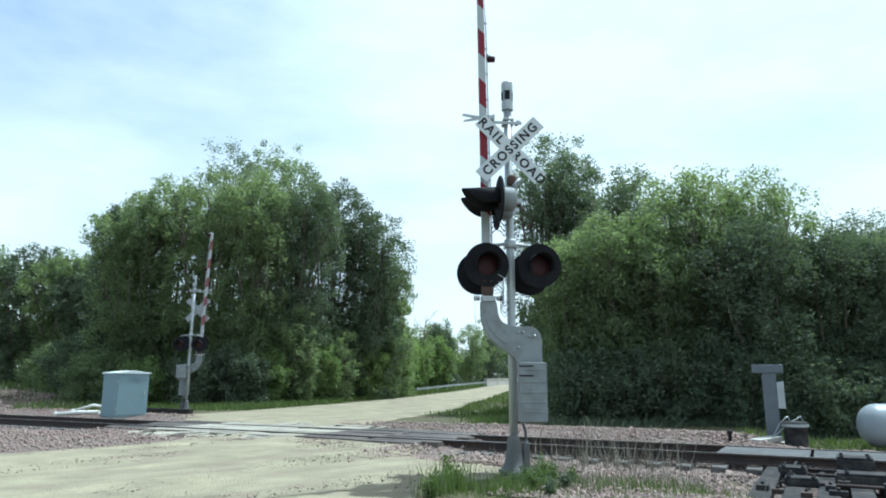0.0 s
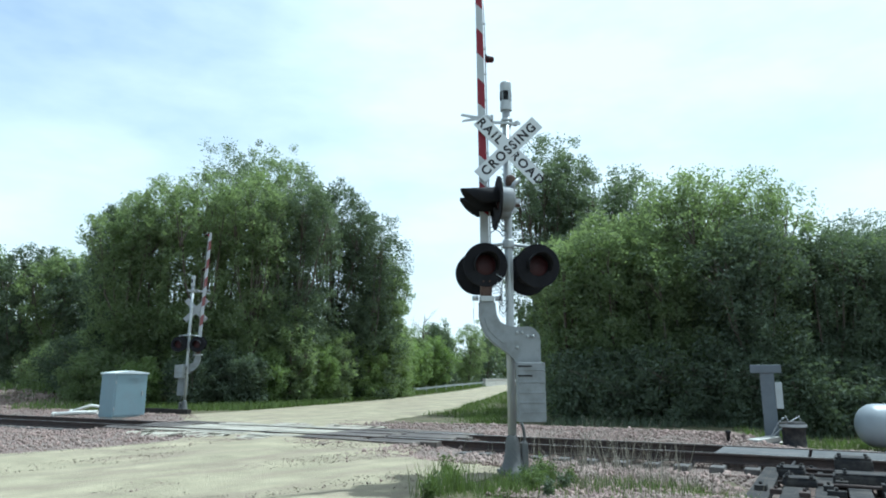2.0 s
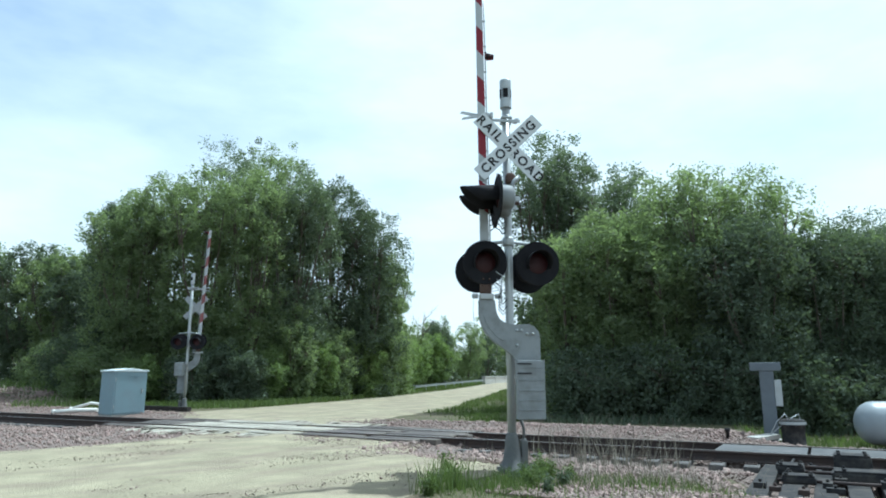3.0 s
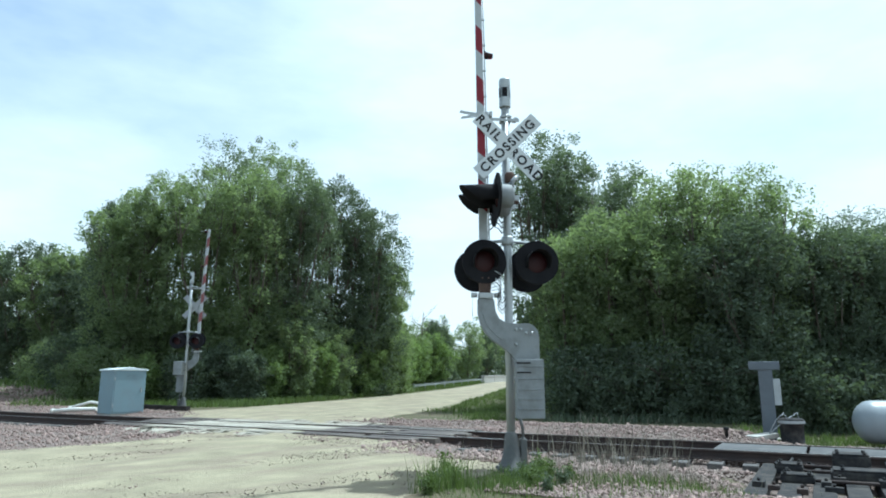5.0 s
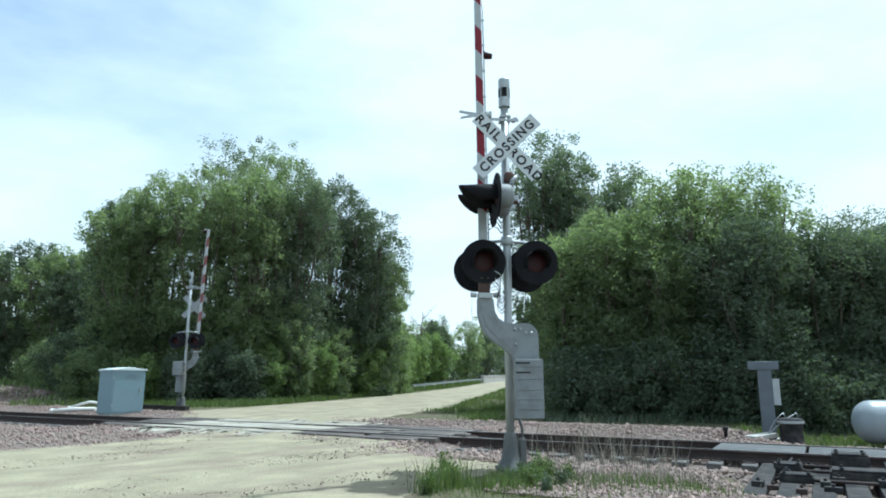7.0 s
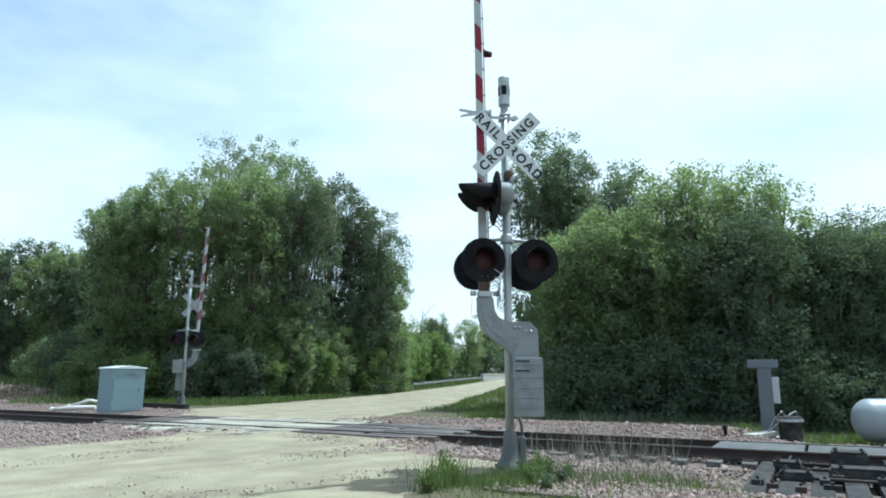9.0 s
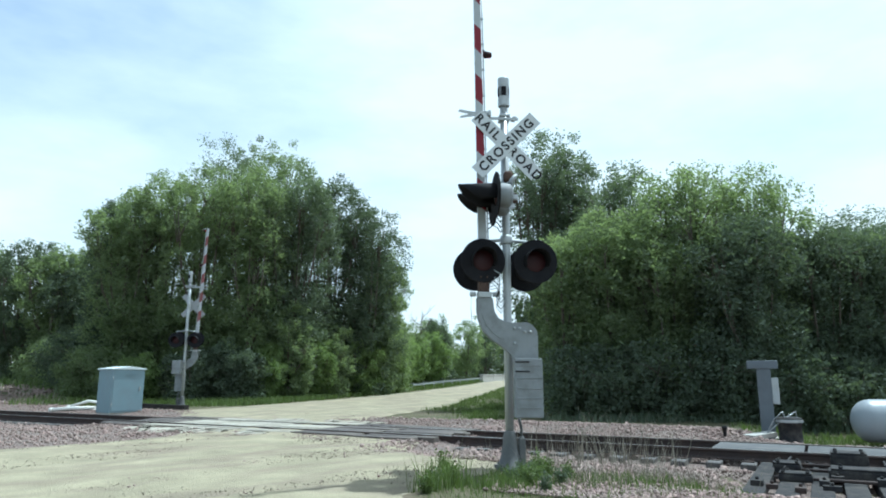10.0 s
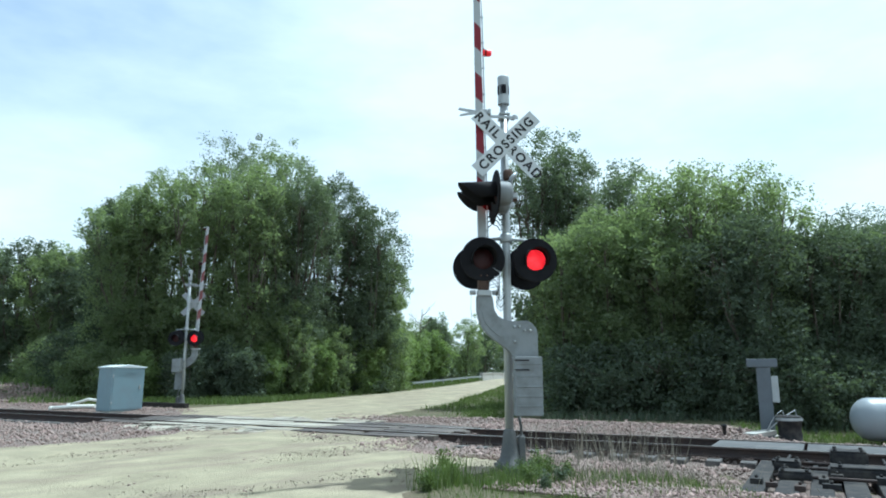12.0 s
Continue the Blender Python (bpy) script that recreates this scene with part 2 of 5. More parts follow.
def tube(bm, pts, r, seg=8, mat=0, r2=None):
    """A bent pipe through points, tapering from r to r2."""
    pts = [Vector(p) for p in pts]
    r2 = r if r2 is None else r2
    rings = []
    for i, p in enumerate(pts):
        d = (pts[min(i + 1, len(pts) - 1)] - pts[max(i - 1, 0)]).normalized()
        q = d.to_track_quat("Z", "Y")
        rr = r + (r2 - r) * i / max(1, len(pts) - 1)
        rings.append([bm.verts.new(p + q @ Vector((rr * math.cos(2 * math.pi * k / seg), rr * math.sin(2 * math.pi * k / seg), 0))) for k in range(seg)])
    for a, b in zip(rings, rings[1:]):
        for k in range(seg):
            f = bm.faces.new((a[k], a[(k + 1) % seg], b[(k + 1) % seg], b[k]))
            f.smooth, f.material_index = True, mat
    bm.faces.new(rings[0]), bm.faces.new(rings[-1])


def plate(bm, outline, y0, y1, m=Matrix(), mat=0):
    """An outline in x and z, given thickness from y0 to y1."""
    a = [bm.verts.new(m @ Vector((x, y0, z))) for x, z in outline]
    b = [bm.verts.new(m @ Vector((x, y1, z))) for x, z in outline]
    n = len(a)
    fs = [bm.faces.new(a), bm.faces.new(b[::-1])]
    for i in range(n):
        fs.append(bm.faces.new((a[i], a[(i + 1) % n], b[(i + 1) % n], b[i])))
    for f in fs:
        f.material_index = mat


def raw_mesh(name, verts, faces, mats, parent=None, label=""):
    """A mesh from arrays; faces all have the same number of corners."""
    me = bpy.data.meshes.new(name)
    verts, faces = np.asarray(verts, np.float32), np.asarray(faces, np.int32)
    n, k = faces.shape
    me.vertices.add(len(verts))
    me.vertices.foreach_set("co", verts.ravel())
    me.loops.add(n * k)
    me.loops.foreach_set("vertex_index", faces.ravel())
    me.polygons.add(n)
    me.polygons.foreach_set("loop_start", np.arange(0, n * k, k, dtype=np.int32))
    me.update(calc_edges=True)
    return obj(name, me, mats, parent, label)


# ---------------- lie of the land
TRACK = radians(29.2)
U = np.array([math.cos(TRACK), -math.sin(TRACK)])     # along the railway
P = np.array([math.sin(TRACK), math.cos(TRACK)])      # across it, away from the viewer
NEAR_RAIL, FAR_RAIL, RAIL_TOP = 12.43, 13.935, 0.08
MIDDLE = (NEAR_RAIL + FAR_RAIL) / 2
CROSS_A, CROSS_B = -17.2, -7.0                        # the stretch of railway that the road crosses


def step(a, b, x):
    q = np.clip((x - a) / (b - a), 0, 1)
    return q * q * (3 - 2 * q)


def land(x, y):
    """Height of the ground."""
    x, y = np.asarray(x, float), np.asarray(y, float)
    s, p = x * U[0] + y * U[1], x * P[0] + y * P[1]
    trough = step(3.6, 2.3, np.abs(p - MIDDLE))
    crossing = step(CROSS_A - 0.7, CROSS_A + 0.3, s) * step(CROSS_B + 0.7, CROSS_B - 0.3, s)
    h = trough * (-0.165 * (1 - crossing) + -0.012 * crossing)
    h = h + 0.05 * np.exp(-((p - 17.2) / 0.55) ** 2) * step(-10.5, -8.5, s) * step(-0.6, -2.2, s)
    h = h - 0.05 * step(-4.6, -3.2, s) * step(11.2, 11.75, p) * step(12.6, 12.3, p)
    h = h - 0.16 * step(-1.7, -1.05, s) * step(8.0, 8.8, p) * step(11.6, 10.6, p)
    h = h - 0.30 * step(15.6, 17.2, p) * step(-2.2, -0.2, s) * step(30, 22, y)
    h = h + 0.85 * step(24, 80, y)
    h = h + 0.75 * np.exp(-(((x + 23) / 5) ** 2 + ((y - 35) / 3.5) ** 2))
    return h


def at(s, p):
    return s * U[0] + p * P[0], s * U[1] + p * P[1]


def track_pose(s, p, z, turn=0.0):
    x, y = at(s, p)
    return pose(x, y, z, 0, 0, -math.degrees(TRACK) + turn)


def sheet(name, xs, ys, lift, mats, label, category, wobble=0.0):
    gx, gy = np.meshgrid(xs, ys)
    z = land(gx, gy) + lift
    if wobble:
        z = z + wobble * (np.sin(gx * 2.3 + 1.7 * np.sin(gy * 1.1)) * np.sin(gy * 1.9 + gx * 0.7))
    nx, ny = len(xs), len(ys)
    idx = np.arange(nx * ny).reshape(ny, nx)
    faces = np.stack([idx[:-1, :-1], idx[:-1, 1:], idx[1:, 1:], idx[1:, :-1]], -1).reshape(-1, 4)
    ob = raw_mesh(name, np.stack([gx.ravel(), gy.ravel(), z.ravel()], 1), faces, mats)
    ob.data.polygons.foreach_set("use_smooth", [True] * len(ob.data.polygons))
    return tagged(ob, label, category, kind="structure")


def ribbon(name, left, right, lift, mats, label, category, rows=150, cols=28, ragged=0.25, seed=1, crown=0.0):
    """A strip of ground between two edge lines, with uneven edges."""
    rng = np.random.default_rng(seed)

    def resample(pts):
        pts = np.array(pts, float)
        d = np.r_[0, np.cumsum(np.hypot(*np.diff(pts, axis=0).T))]
        q = np.linspace(0, d[-1], rows)
        return np.stack([np.interp(q, d, pts[:, 0]), np.interp(q, d, pts[:, 1])], 1)
    a, b = resample(left), resample(right)
    for e in (a, b):
        w = rng.normal(0, 1, (rows, 2))
        w = (w + np.roll(w, 1, 0) + np.roll(w, 2, 0)) / 3
        e += w * ragged
    f = np.linspace(0, 1, cols)[None, :, None]
    g = a[:, None] * (1 - f) + b[:, None] * f
    z = land(g[..., 0], g[..., 1]) + lift * np.minimum(1, 6 * np.minimum(f, 1 - f))[..., 0] + 0.004
    z = z + crown * np.sin(f[..., 0] * 21 + 0.6) * np.minimum(1, 4 * np.minimum(f, 1 - f))[..., 0]
    idx = np.arange(rows * cols).reshape(rows, cols)
    faces = np.stack([idx[:-1, :-1], idx[:-1, 1:], idx[1:, 1:], idx[1:, :-1]], -1).reshape(-1, 4)
    ob = raw_mesh(name, np.concatenate([g.reshape(-1, 2), z.reshape(-1, 1)], 1), faces, mats)
    ob.data.polygons.foreach_set("use_smooth", [True] * len(ob.data.polygons))
    return tagged(ob, label, category, kind="structure")


def spaced(near_a, near_b, d, far_a, far_b):
    inner = np.arange(near_a, near_b + 1e-6, d)
    up = near_b + np.geomspace(d, far_b - near_b, 26)
    down = near_a - np.geomspace(d, near_a - far_a, 26)
    return np.concatenate([down[::-1], inner, up])


# the two edges of the gravel road
ROAD_LEFT = [(-30, -14), (-16, 3), (-9.5, 10.6), (-7.6, 12.1), (-6.4, 13.2), (-5.9, 14.6), (-6.2, 17), (-8.0, 20.5), (-9.9, 24.5), (-9.7, 27.0), (-8.5, 29.2), (-7.4, 32.2), (-6.3, 34.5),
             (-5.0, 37.5), (-3.5, 41.0), (-1.7, 46.5), (0.7, 53.6), (2.9, 62), (5.4, 74), (14, 110)]
ROAD_RIGHT = [(2, -14), (0.6, -2), (-0.3, 5), (-0.2, 7.6), (0.35, 9.0), (1.1, 10.2), (0.7, 12.3), (-0.9, 14.6), (-2.3, 18.5), (-2.0, 21.5), (-1.2, 24.6), (-0.3, 27.2), (0.4, 29.4), (1.0, 34.4), (2.2, 40.2),
              (4.4, 51.4), (6.4, 61), (9.4, 73), (18, 107)]


def beside_road(x, y, ragged=0.0):
    """True off the gravel road; the edge may be blurred by some metres."""
    w = ragged * np.sin(x * 37.7 + y * 51.3) * np.sin(x * 23.1 - y * 61.7)
    left, right = np.array(ROAD_LEFT), np.array(ROAD_RIGHT)
    return (x < np.interp(y, left[:, 1], left[:, 0]) + w) | (x > np.interp(y, right[:, 1], right[:, 0]) + w)


def build_ground():
    sheet("ground", spaced(-34, 22, 0.5, -900, 900), spaced(-4, 60, 0.5, -300, 1400), 0.0, EARTH, "uneven grassy earth with bare soil patches", "ground", 0.02)
    lo, hi = [at(s, 9.7 - 4.7 * float(step(-6.5, -9.5, s)) - 3.0 * float(step(-3.6, -2.0, s))) for s in np.linspace(-120, 60, 90)], [at(s, 18.0) for s in np.linspace(-120, 60, 90)]
    ribbon("ballast_bed", hi, lo, 0.02, BALLASTBED, "bed of pinkish grey crushed stone under the railway", "ballast", 260, 40, 0.22, 3)
    ribbon("road", ROAD_LEFT, ROAD_RIGHT, 0.055, GRAVEL, "pale beige gravel road with faint wheel ruts", "road", 320, 60, 0.12, 5, 0.012)


    # pale dust and fines packed round the crossing timbers
    for p0, p1 in ((NEAR_RAIL - 1.5, NEAR_RAIL - 0.75), (FAR_RAIL + 0.75, FAR_RAIL + 1.9)):
        ss = np.linspace(CROSS_A + 2.1, CROSS_B - 3.4, 40)
        ribbon("crossing_fines", [at(q, p1) for q in ss], [at(q, p0) for q in ss], 0.062, DUST, "pale dusty fines packed beside the crossing timbers", "gravel", 90, 12, 0.34, 7)


build_ground()


# ---------------- railway
def rail_mesh(length, name="rail"):
    """A flat-bottomed rail along x, its top at z = 0; the running surface is bright."""
    half = [(0.075, -0.172), (0.075, -0.160), (0.020, -0.140), (0.009, -0.120), (0.009, -0.055), (0.036, -0.040), (0.037, -0.012), (0.028, -0.002)]
    loop = half + [(-y, z) for y, z in half[::-1]]
    bm = bmesh.new()
    n = max(2, int(length / 4))
    rings = [[bm.verts.new((length * i / n, y, z)) for y, z in loop] for i in range(n + 1)]
    for a, b in zip(rings, rings[1:]):
        for k in range(len(loop)):
            f = bm.faces.new((a[k], a[(k + 1) % len(loop)], b[(k + 1) % len(loop)], b[k]))
            f.material_index = 1 if k == len(half) - 1 else 0
    bm.faces.new(rings[0]), bm.faces.new(rings[-1])
    return bm


def board_mesh(size, name, mats, seed=0, bevel=0.012):
    """A sawn timber with softened, slightly uneven edges."""
    bm = bmesh.new()
    box(bm, (0, 0, 0), size, bevel=bevel)
    rng = random.Random(seed)
    for v in bm.verts:
        v.co += Vector([rng.uniform(-1, 1) * 0.006 for _ in range(3)])
    bmesh.ops.recalc_face_normals(bm, faces=bm.faces)
    me = bpy.data.meshes.new(name)
    bm.to_mesh(me)
    bm.free()
    me.materials.append(mats)
    return me


def build_track():
    track = thing("railway_track", Matrix(), "single railway track with rusty rails and dark timber ties", "railway track", kind="structure")
    for p in (NEAR_RAIL, FAR_RAIL):
        r = part("rail", rail_mesh(170), [RAILRUST, RAILTOP], track, "rusty steel rail with a bright running surface")
        r.matrix_basis = track_pose(-120, p, RAIL_TOP)
    ties = [board_mesh((0.225, 2.6, 0.18), "tie", TIE, k) for k in range(4)]
    rng = random.Random(4)
    s = -62.0
    while s < 14:
        if not (CROSS_A + 0.3 < s < CROSS_B - 0.3):
            t = new("tie", ties[rng.randrange(4)])
            t.parent = track
            t.matrix_basis = track_pose(s, MIDDLE + rng.uniform(-0.05, 0.05), RAIL_TOP - 0.172 - 0.102, rng.uniform(-1.5, 1.5))
            if s > -9:
                for p in (NEAR_RAIL, FAR_RAIL):
                    bm = bmesh.new()
                    box(bm, (0, 0, 0), (0.19, 0.36, 0.02), bevel=0.004)
                    for dx, dy in ((-0.06, -0.11), (0.06, 0.11), (0.06, -0.11), (-0.06, 0.11)):
                        box(bm, (dx, dy, 0.022), (0.03, 0.035, 0.03), bevel=0.005)
                    q = part("tie_plate", bm, RAILRUST, track)
                    q.matrix_basis = track_pose(s, p, RAIL_TOP - 0.176)
        s += 0.52
    # timbers that carry the road over the rails
    widths = [(NEAR_RAIL - 0.62, 0.24), (NEAR_RAIL - 0.36, 0.24), (NEAR_RAIL + 0.24, 0.25), (NEAR_RAIL + 0.50, 0.24), (NEAR_RAIL + 0.755, 0.24),
              (NEAR_RAIL + 1.01, 0.24), (NEAR_RAIL + 1.27, 0.25), (FAR_RAIL + 0.36, 0.24), (FAR_RAIL + 0.62, 0.24)]
    for j, (p, w) in enumerate(widths):
        for k in range(6):
            L = (CROSS_B - CROSS_A) / 6
            pl = new("crossing_plank", board_mesh((L - 0.03, w, 0.16), "crossing_plank", PLANKDARK if k > 3 or k == 0 else PLANK, 10 * j + k, 0.018))
            pl.parent = track
            wob = rng.uniform(-0.2, 0.2) if k in (0, 5) else 0
            pl.matrix_basis = track_pose(CROSS_A + (k + 0.5) * L + wob, p, RAIL_TOP - 0.09 + rng.uniform(-0.012, 0.004))


build_track()


def rubble(name, s_range, p_range, n, size, mats, label, seed, inside=None, sink=0.3, lift=0.02):
    """Loose angular stones strewn over a stretch given along and across the railway."""
    rng = np.random.default_rng(seed)
    base = bmesh.new()
    bmesh.ops.create_cube(base, size=1.5)
    bmesh.ops.triangulate(base, faces=base.faces)
    bv = np.array([v.co[:] for v in base.verts])
    bf = np.array([[v.index for v in f.verts] for f in base.faces])
    base.free()
    s, p = rng.uniform(*s_range, n), rng.uniform(*p_range, n)
    x, y = s * U[0] + p * P[0], s * U[1] + p * P[1]
    if inside is not None:
        keep = inside(x, y, s, p)
        x, y = x[keep], y[keep]
        n = len(x)
    r = size * rng.lognormal(0, 0.32, n)
    axes = rng.uniform(0.6, 1.25, (n, 1, 3)) * r[:, None, None]
    q = rng.normal(size=(n, 4))
    q /= np.linalg.norm(q, axis=1, keepdims=True)
    w, i, j, k = q.T
    R = np.stack([np.stack([1 - 2 * (j * j + k * k), 2 * (i * j - k * w), 2 * (i * k + j * w)], -1),
                  np.stack([2 * (i * j + k * w), 1 - 2 * (i * i + k * k), 2 * (j * k - i * w)], -1),
                  np.stack([2 * (i * k - j * w), 2 * (j * k + i * w), 1 - 2 * (i * i + j * j)], -1)], 1)
    jig = rng.uniform(0.6, 1.2, (n, len(bv), 1))
    v = np.einsum("nij,nkj->nki", R, bv[None] * axes * jig)
    v += np.stack([x, y, land(x, y) + lift + r * (0.7 - sink)], 1)[:, None]
    f = bf[None] + (np.arange(n) * len(bv))[:, None, None]
    return tagged(raw_mesh(name, v.reshape(-1, 3), f.reshape(-1, 3), mats), label, "stones", kind="stuff")


rng_edge = lambda x, y: np.sin(x * 7.1 + y * 5.3) * np.sin(x * 3.3 - y * 6.1)
off_track = lambda x, y, s, p: ~((p > MIDDLE - 1.35) & (p < MIDDLE + 1.35) & (s > CROSS_A) & (s < CROSS_B))
rubble("ballast_stones", (-7.5, 4), (9.4, 17.9), 25000, 0.021, STONE, "loose pinkish grey crushed ballast stones", 11, lambda x, y, s, p: ~((s > -1.05) & (p < 11.95)) & ~((p > 11.72) & (p < 12.35) & (s > -4.2)))
rubble("ballast_stones", (-3.4, 0.5), (7.0, 9.6), 11000, 0.015, STONE, "loose pinkish grey crushed ballast stones", 14, lambda x, y, s, p: ~((s > -1.05) & (p > 8.8)))
rubble("ballast_stones", (-36, -7.0), (4.0, 17.9), 30000, 0.023, STONE, "loose pinkish grey crushed ballast stones", 12, lambda x, y, s, p: off_track(x, y, s, p) & beside_road(x, y, 2.0) & (y > 9))
rubble("crossing_gravel", (CROSS_A + 0.5, -8.6), (10.6, 16.4), 9000, 0.011, STONE, "crushed stone scattered over the crossing", 18, lambda x, y, s, p: off_track(x, y, s, p) & (rng_edge(x * 0.21, y * 0.21) > -0.15), 0.3, 0.05)
# grit gathers in long drifts beside the wheel tracks
drift = lambda x, y: np.sin((x * 0.77 - y * 0.64) * 2.9 + 1.3 * np.sin((x * 0.64 + y * 0.77) * 0.35)) + 0.8 * np.sin(x * 1.7 + 2.1 * np.sin(y * 0.9)) + 0.6 * np.sin((x * 0.77 - y * 0.64) * 7.7)
rubble("road_grit", (-16, -3), (2.5, 12), 22000, 0.006, PEBBLE, "fine loose grit in drifts on the gravel road", 15, lambda x, y, s, p: off_track(x, y, s, p) & ~beside_road(x, y) & (drift(x, y) > 0.35), 0.3, 0.056)
rubble("road_stones", (-16, -3), (2.5, 20), 5000, 0.010, STONE, "small pinkish stones strewn on the gravel road", 13, lambda x, y, s, p: off_track(x, y, s, p) & ~beside_road(x, y, 0.8) & (drift(x * 1.1, y) > 0.75), 0.25, 0.056)


# ---------------- crossing signal with gate
def lamp(thing_ob, place, turn, name="warning_lamp", long=0.25, housing=BLACK):
    """A round black background plate with hood, housing and a red roundel; it faces -y before its turn."""
    R, hole = 0.32, 0.150
    face = pose(0, 0, 0, 90, 0, 0)
    bm = bmesh.new()
    lathe(bm, [(hole, 0.0), (R - 0.012, 0.004), (R, 0.0), (R, -0.02), (R - 0.012, -0.014), (hole, -0.012), (hole, 0.0)], face, 40, close=False, smooth=False)
    ob = part(name, bm, BLACK, thing_ob, "black round lamp background with a hood")
    ob.matrix_basis = pose(*place, 0, 0, turn)
    bm = bmesh.new()
    lathe(bm, [(0.163, -0.012), (0.168, -0.10), (0.163, -0.20), (0.12, -0.235), (0.0, -0.24)], face, 28, close=False)
    lathe(bm, [(0.159, -0.012), (0.163, -0.10), (0.158, -0.195), (0.0, -0.225)], face, 28, close=False)
    part("lamp_housing", bm, housing, ob, "cast lamp housing")
    # the hood: longest above, cut away towards its lower edges
    bm = bmesh.new()
    rows = []
    for i in range(25):
        a = radians(-28 + 236 * i / 24)
        reach = long * max(0.0, math.sin(a) * 0.55 + 0.45) ** 0.5 + 0.015
        drop = 0.06
        ring = []
        for r, d in ((0.172, 0.0), (0.176, reach), (0.171, reach), (0.166, 0.0)):
            ring.append(bm.verts.new((r * math.cos(a), -d, r * math.sin(a) - drop * (d / 0.32) * 0.4)))
        rows.append(ring)
    for a, b in zip(rows, rows[1:]):
        for k in range(4):
            bm.faces.new((a[k], a[(k + 1) % 4], b[(k + 1) % 4], b[k])).smooth = k % 2 == 0
    bm.faces.new(rows[0]), bm.faces.new(rows[-1])
    part("hood", bm, BLACK, ob, "black sheet metal hood")
    # the roundel: dark on one side, lit on the other; it turns about its upright axis
    bm = bmesh.new()
    lathe(bm, [(0.0, 0.022), (0.06, 0.019), (0.11, 0.011), (0.152, 0.003), (0.157, 0.0)], face, 32, 0, close=False)
    lathe(bm, [(0.0, -0.022), (0.06, -0.019), (0.11, -0.011), (0.152, -0.003), (0.157, 0.0)], face, 32, 1, close=False)
    part("roundel", bm, [REDDARK, REDLIT], ob, "red glass roundel")
    bm = bmesh.new()
    box(bm, (0, 0.26, -0.02), (0.05, 0.12, 0.07), bevel=0.008)
    part("lamp_bracket", bm, GALV, ob)
    return ob


def text_part(word, size, m, parent, name="lettering"):
    cu = bpy.data.curves.new(name, "FONT")
    cu.body, cu.size, cu.align_x, cu.align_y, cu.extrude, cu.offset, cu.space_character = word, size, "CENTER", "CENTER", 0.001, 0.006, 1.28
    tmp = new("lettering_curve", cu)
    dg = bpy.context.evaluated_depsgraph_get()
    dg.update()
    me = bpy.data.meshes.new_from_object(tmp.evaluated_get(dg))
    bpy.data.objects.remove(tmp)
    me.materials.clear()
    ob = obj(name, me, SIGNBLACK, parent, "black painted letters")
    ob.matrix_basis = m
    return ob


def crossbuck(sig, x0, z, y):
    """Two crossed white blades with black letters."""
    for k, (ang, yy) in enumerate(((-45, 0.0), (45, -0.012))):
        bm = bmesh.new()
        box(bm, (0, 0, 0), (1.26, 0.006, 0.229), bevel=0.002)
        for x in (-0.08, 0.08):
            lathe(bm, [(0.012, 0.0), (0.012, 0.008), (0.0, 0.010)], pose(x, -0.003, 0, 90, 0, 0), 8)
        for f in bm.faces:
            f.material_index = int(f.calc_center_median().y > 0.0025)
        blade = part("crossbuck_blade", bm, [SIGNWHITE, SIGNBACK], sig, "white crossbuck blade with black letters")
        blade.matrix_basis = pose(x0, y + yy, z) @ pose(0, 0, 0, 0, -ang, 0)
        words = [("CROSSING", 0.0)] if ang > 0 else [("RAIL", -0.39), ("ROAD", 0.39)]
        for w, x in words:
            text_part(w, 0.190, pose(x, -0.0045, -0.004, 90, 0, 0), blade)


LAMPS = []
ARM_LAMPS = []


